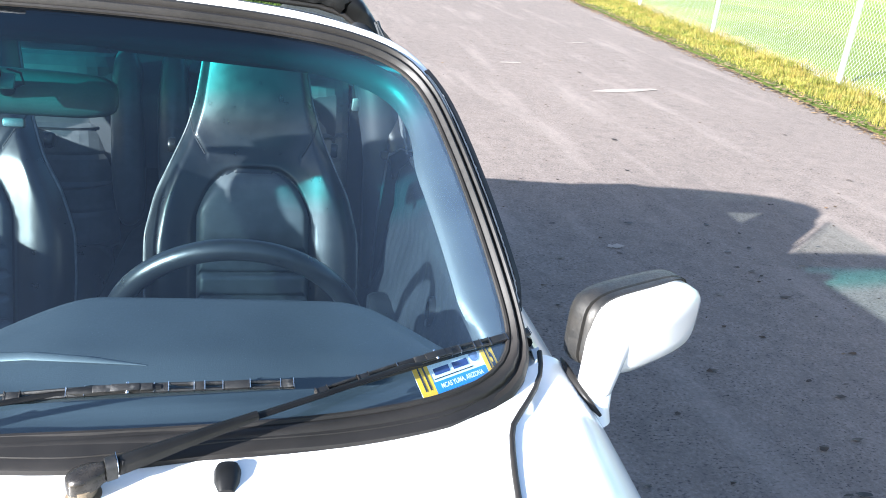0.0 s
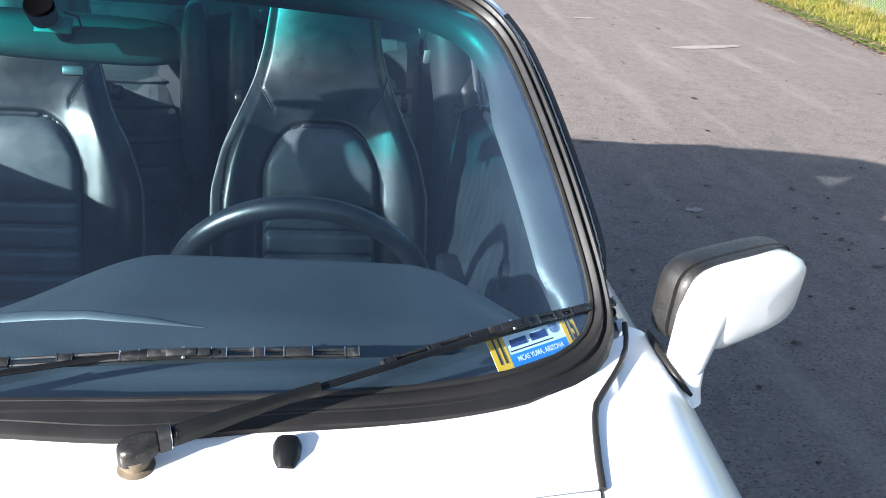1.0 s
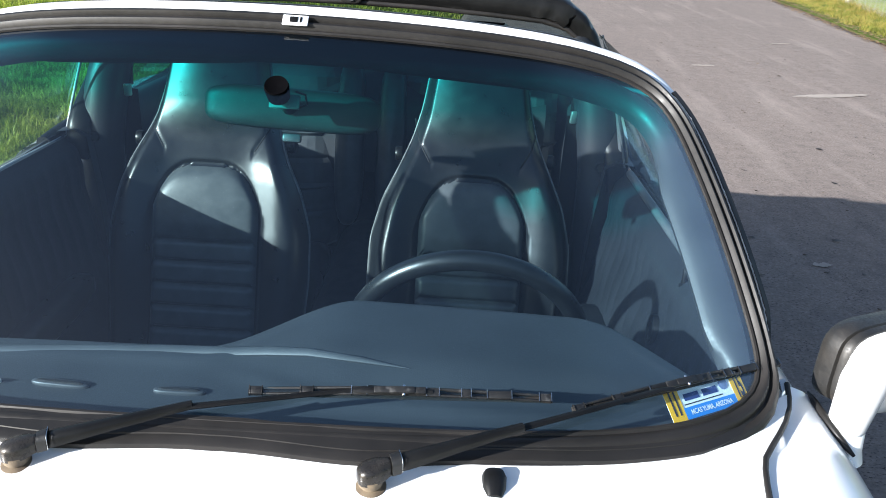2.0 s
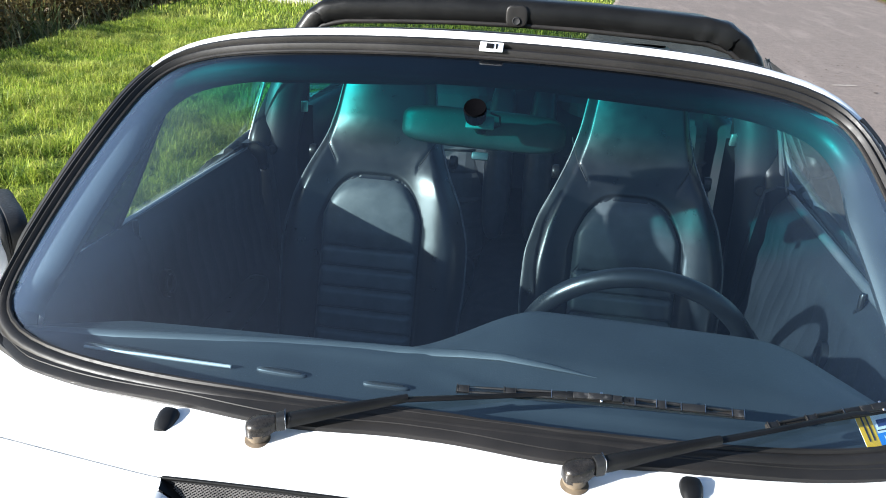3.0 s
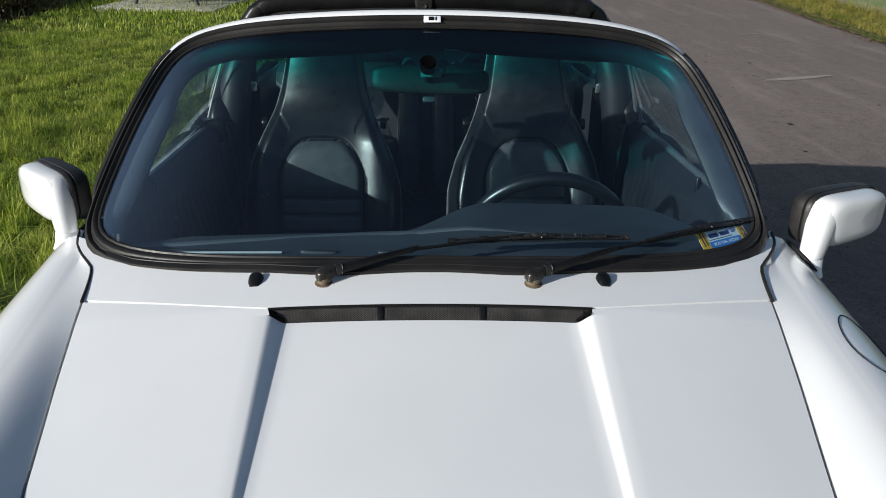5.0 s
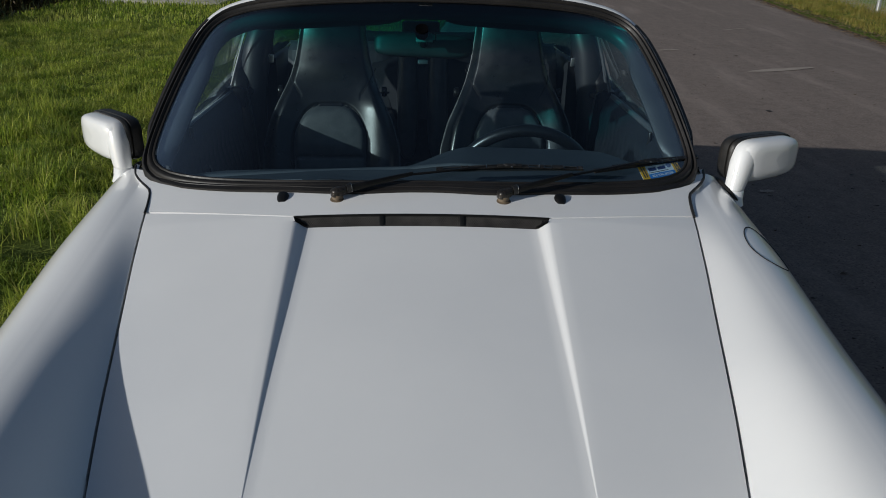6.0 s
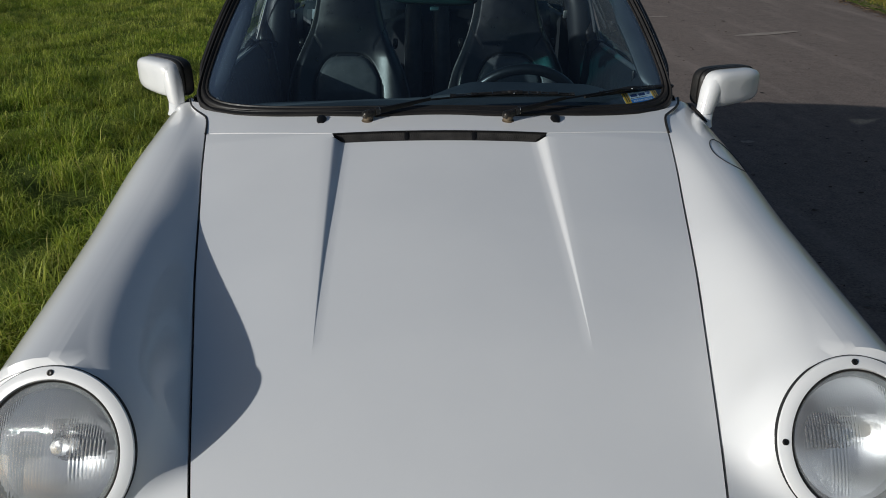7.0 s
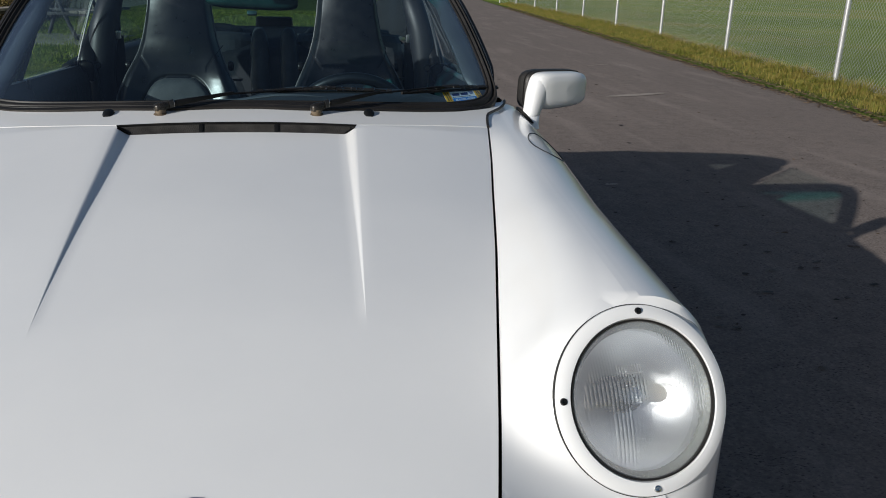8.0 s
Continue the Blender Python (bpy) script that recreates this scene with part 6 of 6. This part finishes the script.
def blades(name, spots, height, width, mat, lean=0.35, seed=3, seg=2, label="", category="grass", scale=1.0):
    """Many narrow blades in one mesh; spots is an array of x, y, z."""
    rng = np.random.default_rng(seed)
    n = len(spots)
    h = height * rng.uniform(0.5, 1.35, n) * scale
    w = width * rng.uniform(0.6, 1.3, n)
    a = rng.uniform(0, 2 * np.pi, n)
    tilt = np.abs(rng.normal(0, lean, n)) + 0.05
    dx, dy = np.cos(a), np.sin(a)
    px, py = -dy, dx
    verts = np.zeros((n, 2 * seg + 1, 3))
    for k in range(seg):
        f = k / seg
        off = tilt * f * f * h
        ww = w * (1 - 0.45 * f)
        for q, sgn in ((0, -1), (1, 1)):
            verts[:, 2 * k + q, 0] = spots[:, 0] + dx * off + px * ww * sgn
            verts[:, 2 * k + q, 1] = spots[:, 1] + dy * off + py * ww * sgn
            verts[:, 2 * k + q, 2] = spots[:, 2] + h * f
    verts[:, -1, 0] = spots[:, 0] + dx * tilt * h
    verts[:, -1, 1] = spots[:, 1] + dy * tilt * h
    verts[:, -1, 2] = spots[:, 2] + h * np.maximum(0.35, 1 - 0.35 * tilt)
    m = 2 * seg + 1
    base = (np.arange(n) * m)[:, None]
    quads = [base + np.array([2 * k, 2 * k + 1, 2 * k + 3, 2 * k + 2]) for k in range(seg - 1)]
    tris = base + np.array([2 * seg - 2, 2 * seg - 1, 2 * seg])
    faces = []
    for qd in quads:
        faces += qd.tolist()
    faces += tris.tolist()
    me = bpy.data.meshes.new(name)
    me.from_pydata(verts.reshape(-1, 3).tolist(), [], faces)
    me.update()
    me.polygons.foreach_set("use_smooth", [True] * len(me.polygons))
    return tagged(part(name, me, mat), label, category, "", "stuff")


def build_grass():
    rng = np.random.default_rng(11)

    def lawn_z(x, y):
        d = road_left(y) - x
        return -0.035 + 0.05 * np.clip(d / 0.8, 0, 1) ** 2 * (3 - 2 * np.clip(d / 0.8, 0, 1))

    # near lawn, clumped
    n = 330000
    y = -0.6 + 9.6 * rng.uniform(0, 1, n) ** 1.15
    edge = np.array([bank_x(v) for v in y])
    x = road_left(y) - 0.02 - rng.uniform(0, 1, n) * (road_left(y) - 0.05 - edge)
    clump = np.sin(x * 7.3 + 2 * np.sin(y * 3.1)) * np.sin(y * 6.7 + 2 * np.sin(x * 2.9))
    far = np.clip((y - 1.3) / 2.8, 0, 1)
    keep = rng.uniform(-1.0, 1.0, n) < clump * (1.25 - 0.7 * far) - 0.42 + 1.07 * far + 0.15 * np.sin(x * 1.9 + 2) * np.sin(y * 1.4)
    x, y = x[keep], y[keep]
    big = np.sin(x * 2.1 + 1.3 * np.sin(y * 1.7)) * np.sin(y * 1.9 + np.sin(x * 1.3))
    h = np.clip(0.7 + (0.7 * clump[keep] + 0.5 * big) * (1 - 0.55 * far[keep]), 0.22, 2.0)
    blades("lawn_grass", np.c_[x, y, lawn_z(x, y)], 0.088, 0.0024, GRASS, 1.0, 5, 3, "lush green uncut lawn grass", "grass", h)
    # long tufts that stand over the rest, with hollows between
    n = 260
    cy = -0.5 + 5.5 * rng.uniform(0, 1, n) ** 1.2
    cx = road_left(cy) - 0.15 - rng.uniform(0, 1, n) * 3.6
    size = rng.uniform(0.5, 1.3, n)
    pick = rng.integers(0, n, 42000)
    off = rng.normal(0, 1, (42000, 2)) * (0.055 * size[pick])[:, None]
    x, y = cx[pick] + off[:, 0], cy[pick] + off[:, 1]
    keep = x < road_left(y) - 0.04
    x, y = x[keep], y[keep]
    blades("grass_tufts", np.c_[x, y, lawn_z(x, y)], 0.125, 0.0026, GRASS, 1.05, 15, 3, "long leaning tufts in the lawn", "grass", size[pick][keep])
    n = 40000
    y = rng.uniform(-7.0, -0.6, n)
    x = road_left(y) - rng.uniform(0, 1, n) * 5.0 - 0.02
    blades("front_lawn_grass", np.c_[x, y, lawn_z(x, y)], 0.07, 0.005, GRASS, 0.8, 9, 2, "green lawn grass ahead of the car", "grass")
    n = 60000
    y = rng.uniform(9.0, 24.0, n)
    x = road_left(y) - rng.uniform(0, 1, n) * (road_left(y) + 5.4) - 0.02
    blades("far_lawn_grass", np.c_[x, y, lawn_z(x, y)], 0.085, 0.006, GRASS, 0.8, 6, 2, "green lawn grass further off", "grass")
    # verge by the fence, longer and yellower
    n = 300000
    y = rng.uniform(-2.0, 36.0, n)
    e = rng.beta(1.5, 1.2, n) * 1.25 + 0.06 * np.sin(y * 2.3) * np.sin(y * 0.9 + 1)
    e = np.abs(e)
    fx = np.array([fence_x(v) for v in y])
    x = road_right(y) + 0.09 + e * (fx - road_right(y) + 0.25)
    tuft = np.sin(x * 9.1 + 2.1 * np.sin(y * 3.7)) * np.sin(y * 5.3 + 2 * np.sin(x * 4.1))
    ragged = 0.09 * np.sin(y * 3.1) * np.sin(y * 1.3 + 2) + 0.05 * np.sin(y * 9.7 + 1)
    keep = (rng.uniform(-1.9, 0.9, n) < tuft) & (x - road_right(y) > 0.10 + ragged)
    x, y, tuft, fx = x[keep], y[keep], tuft[keep], fx[keep]
    near = np.exp(-((x - fx) / 0.16) ** 2)
    h = np.clip(0.75 + 0.5 * tuft + 1.1 * near, 0.3, 2.3)
    blades("verge_grass", np.c_[x, y, np.full(len(x), 0.015)], 0.075, 0.0032, DRY_GRASS, 0.95, 7, 2, "yellow-green verge grass along the fence", "grass", h)
    # dead leaves along the road's edge and bits on the asphalt
    n = 9000
    y = rng.uniform(2.0, 32.0, n)
    x = road_right(y) - 0.12 + np.abs(rng.normal(0, 0.20, n)) - 0.10 * (rng.uniform(0, 1, n) < 0.25)
    verts, faces = [], []
    crumbs, crumb_faces = [], []
    extra = 420
    yy = rng.uniform(0.5, 9.0, extra)
    xx = rng.uniform(1.1, 4.3, extra)
    spots = np.c_[rng.uniform(1.15, 3.0, 60), rng.uniform(0.2, 3.0, 60)]
    for k, (px, py) in enumerate(np.r_[np.c_[x, y], np.c_[xx, yy], spots]):
        s = rng.uniform(0.014, 0.036) if k < n else rng.uniform(0.006, 0.022) * (2.0 if k % 9 == 0 else 1.0)
        a = rng.uniform(0, 6.28)
        z = 0.02 if px > road_right(py) else road_z(px, py) + 0.004
        if k >= n:
            s = s * 0.9 if k < n + extra else rng.uniform(0.016, 0.032)
            b = len(crumbs)
            crumbs += [(px + s * r * math.cos(a + q), py + s * r * math.sin(a + q) * 0.55, z + rng.uniform(0, 0.006)) for q, r in ((0, 1), (1.2, 0.6), (2.6, 0.8), (3.6, 0.7), (5.0, 0.6))]
            crumb_faces.append((b, b + 1, b + 2, b + 3, b + 4))
            continue
        b = len(verts)
        for q, r in ((0, 1), (1.2, 0.6), (2.6, 0.8), (3.6, 0.7), (5.0, 0.6)):
            verts.append((px + s * r * math.cos(a + q), py + s * r * math.sin(a + q) * 0.7, z + rng.uniform(0, 0.008)))
        faces.append((b, b + 1, b + 2, b + 3, b + 4))
    tagged(part("road_crumbs", mesh_of("road_crumbs", crumbs, crumb_faces, False), CRUMB), "dark crumbs of dirt scattered on the asphalt", "dirt", "", "stuff")
    tagged(part("fallen_leaves", mesh_of("fallen_leaves", verts, faces, False), FALLEN), "brown fallen leaves and crumbs on the road edge", "leaves", "", "stuff")


# ---- fence ----
def build_fence():
    fence = new("chain_link_fence")
    tagged(fence, "galvanised chain-link fence along the verge", "fence")
    pitch = 3.85
    ys = [7.3 + pitch * k for k in range(-4, 9)]
    for y in ys:
        x = fence_x(y)
        p = part("post", tube_mesh("post", [(x, y, -0.05), (x, y, 0.6), (x, y, 1.52)], 0.032, 14), STEEL, fence)
        part("post_cap", spun("post_cap", [(0.033, 0.0), (0.034, 0.012), (0.02, 0.03), (0.0, 0.034)], (x, y, 1.515), (0, 0, 1), 14), STEEL, p)
    part("top_rail", tube_mesh("top_rail", [(fence_x(y), y, 1.48) for y in ys], 0.02, 10), STEEL, fence)
    part("bottom_wire", tube_mesh("bottom_wire", [(fence_x(y), y, 0.06) for y in ys], 0.003, 5), STEEL, fence)
    # diamond mesh: two families of slanting wires
    y0, y1, z0, z1 = ys[0], ys[-1], 0.05, 1.48
    verts, faces = [], []
    step = 0.062
    hgt = z1 - z0
    k = y0 - hgt
    while k < y1:
        for sgn in (1, -1):
            a, b = (k, z0), (k + hgt, z1)
            if sgn < 0:
                a, b = (k, z1), (k + hgt, z0)
            ya, yb = max(a[0], y0), min(b[0], y1)
            if yb - ya < 0.02:
                continue
            za, zb = a[1] + sgn * (ya - a[0]), a[1] + sgn * (yb - a[0])
            base = len(verts)
            t = 0.0012
            for yy, zz in ((ya, za), (yb, zb)):
                xx = fence_x(yy) - 0.034 + 0.002 * sgn
                verts += [(xx, yy - t, zz + t * sgn), (xx, yy + t, zz - t * sgn), (xx + t, yy, zz)]
            faces += [(base, base + 1, base + 4, base + 3), (base + 1, base + 2, base + 5, base + 4), (base + 2, base, base + 3, base + 5)]
        k += step
    part("wire_mesh", mesh_of("wire_mesh", verts, faces, False), WIRE, fence, "thin diamond wire mesh")


# ---- reeds, bushes, water, picnic place ----
def build_reeds(name, cx, cy, n, r, h, mat, seed, label, droop=0.5):
    rng = np.random.default_rng(seed)
    a, q = rng.uniform(0, 6.28, n), np.sqrt(rng.uniform(0, 1, n)) * r
    verts, faces = [], []
    for k in range(n):
        x, y = cx + q[k] * math.cos(a[k]), cy + q[k] * math.sin(a[k])
        z = -0.62
        hh, ww = h * rng.uniform(0.55, 1.15), rng.uniform(0.006, 0.014)
        t, lean = rng.uniform(0, 6.28), rng.uniform(0.1, droop)
        dx, dy = math.cos(t), math.sin(t)
        b = len(verts)
        for f in (0.0, 0.3, 0.6, 0.85):
            off = lean * hh * f ** 2
            zz = hh * (f - 0.45 * lean * f ** 3)
            w = ww * (1 - 0.5 * f)
            verts += [(x + dx * off - dy * w, y + dy * off + dx * w, z + zz), (x + dx * off + dy * w, y + dy * off - dx * w, z + zz)]
        off = lean * hh * 1.1
        verts.append((x + dx * off, y + dy * off, z + hh * (1 - 0.6 * lean)))
        faces += [(b + 2 * i, b + 2 * i + 1, b + 2 * i + 3, b + 2 * i + 2) for i in range(3)] + [(b + 6, b + 7, b + 8)]
    return tagged(part(name, mesh_of(name, verts, faces, True, 0), mat), label, "reeds", "waterside plants")


def build_bush(cx, cy, r, h, seed, label):
    rng = np.random.default_rng(seed)
    bush = new("bush")
    bush.location = (cx, cy, -0.6)
    tagged(bush, label, "bush", "waterside plants")
    limbs, tips = [], []
    for k in range(9):
        a, t = rng.uniform(0, 6.28), rng.uniform(0.15, 0.75)
        L = h * rng.uniform(0.6, 1.0)
        end = Vector((math.cos(a) * math.sin(t) * L * r / h * 1.4, math.sin(a) * math.sin(t) * L * r / h * 1.4, math.cos(t) * L))
        mid = end * 0.5 + Vector((rng.normal(0, 0.05), rng.normal(0, 0.05), 0.08))
        part("limb", tube_mesh("limb", [(0, 0, 0), mid, end], [0.022, 0.014, 0.005], 6), BARK, bush)
        tips += [mid, end, mid.lerp(end, 0.5), mid * 0.8]
    n = 7000
    pts = []
    for k in range(n):
        t = tips[rng.integers(len(tips))]
        pts.append(t + Vector(rng.normal(0, 1, 3)) * (0.17 * r + 0.05))
    verts, faces = [], []
    for p in pts:
        if p.z < 0.02:
            p.z = abs(p.z) + 0.03
        s = rng.uniform(0.018, 0.045)
        e1 = Vector(rng.normal(0, 1, 3)).normalized()
        e2 = e1.orthogonal().normalized()
        e2 = (Matrix.Rotation(rng.uniform(0, 6.28), 3, e1) @ e2)
        b = len(verts)
        verts += [p - e1 * s, p + e2 * s * 0.45, p + e1 * s, p - e2 * s * 0.45]
        faces.append((b, b + 1, b + 2, b + 3))
    part("foliage", mesh_of("foliage", verts, faces, True, 0), BUSH, bush)


def build_waterside():
    rng = np.random.default_rng(21)
    k = 0
    for y in np.arange(4.4, 22.0, 0.75):
        x = bank_x(y) - 0.45 - rng.uniform(0.0, 0.25)
        kind = k % 3
        if kind != 2:
            build_bush(x - 0.4, y + rng.uniform(-0.2, 0.2), 0.62, rng.uniform(1.0, 1.45), 100 + k, "brown-leaved waterside bush with bare twigs")
        build_reeds("reed_clump", x - 0.02, y, 120 if kind != 2 else 260, 0.5, rng.uniform(0.75, 1.1), REED, 300 + k, "green and straw-coloured reeds by the water", 0.7)
        if kind == 2:
            build_reeds("tall_reed_clump", x - 0.8, y, 200, 0.5, rng.uniform(1.3, 1.7), REED, 500 + k, "tall straw-coloured reeds by the water", 0.35)
        k += 1
    for y in np.arange(4.2, 22.0, 1.1):
        build_reeds("dry_stalk_clump", bank_x(y) - 1.2 - rng.uniform(0, 0.3), y, 170, 0.55, rng.uniform(1.1, 1.6), STALK, 700 + k, "dry brown stalks behind the reeds", 0.3)
        k += 1
    rows = [[(x, y, -0.68) for x in (-60, -30, -14, -8, -5.6)] for y in (-40, -10, 0, 10, 20, 40, 90)]
    tagged(part("water", surface("water", rows, flip=True, sharp=0), WATER), "still grey water behind the reeds", "water", "", "structure")


def build_picnic():
    slab = part("concrete_slab", block("concrete_slab", (1.9, 1.9, 0.12), pose(-3.95, 12.4, 0.0, 0, 0, -6), 0.015), CONCRETE)
    tagged(slab, "grey concrete slab set in the lawn", "slab")
    table = new("picnic_table")
    table.matrix_basis = pose(-3.9, 12.6, 0.06, 0, 0, 80)
    tagged(table, "weathered picnic table with dark steel legs on the slab", "picnic table")
    for k in range(5):
        part("tabletop_plank", block("tabletop_plank", (1.7, 0.135, 0.04), pose(0, -0.29 + 0.145 * k, 0.74), 0.006), OLD_WOOD, table)
    for s in (-1, 1):
        for q in (0, 1):
            part("bench_plank", block("bench_plank", (1.7, 0.13, 0.04), pose(0, s * (0.62 + 0.14 * q), 0.44), 0.006), OLD_WOOD, table)
        part("cross_bar", block("cross_bar", (0.05, 1.5, 0.05), pose(s * 0.6, 0, 0.40), 0.006), DARK_STEEL, table)
        part("top_bar", block("top_bar", (0.05, 0.66, 0.05), pose(s * 0.6, 0, 0.695), 0.006), DARK_STEEL, table)
        for q in (-1, 1):
            part("leg", tube_mesh("leg", [(s * 0.6, q * 0.52, 0.0), (s * 0.6, q * 0.36, 0.38), (s * 0.6, q * 0.25, 0.70)], 0.03, 10), DARK_STEEL, table)


build_ground()
build_grass()
build_fence()
build_waterside()
build_picnic()
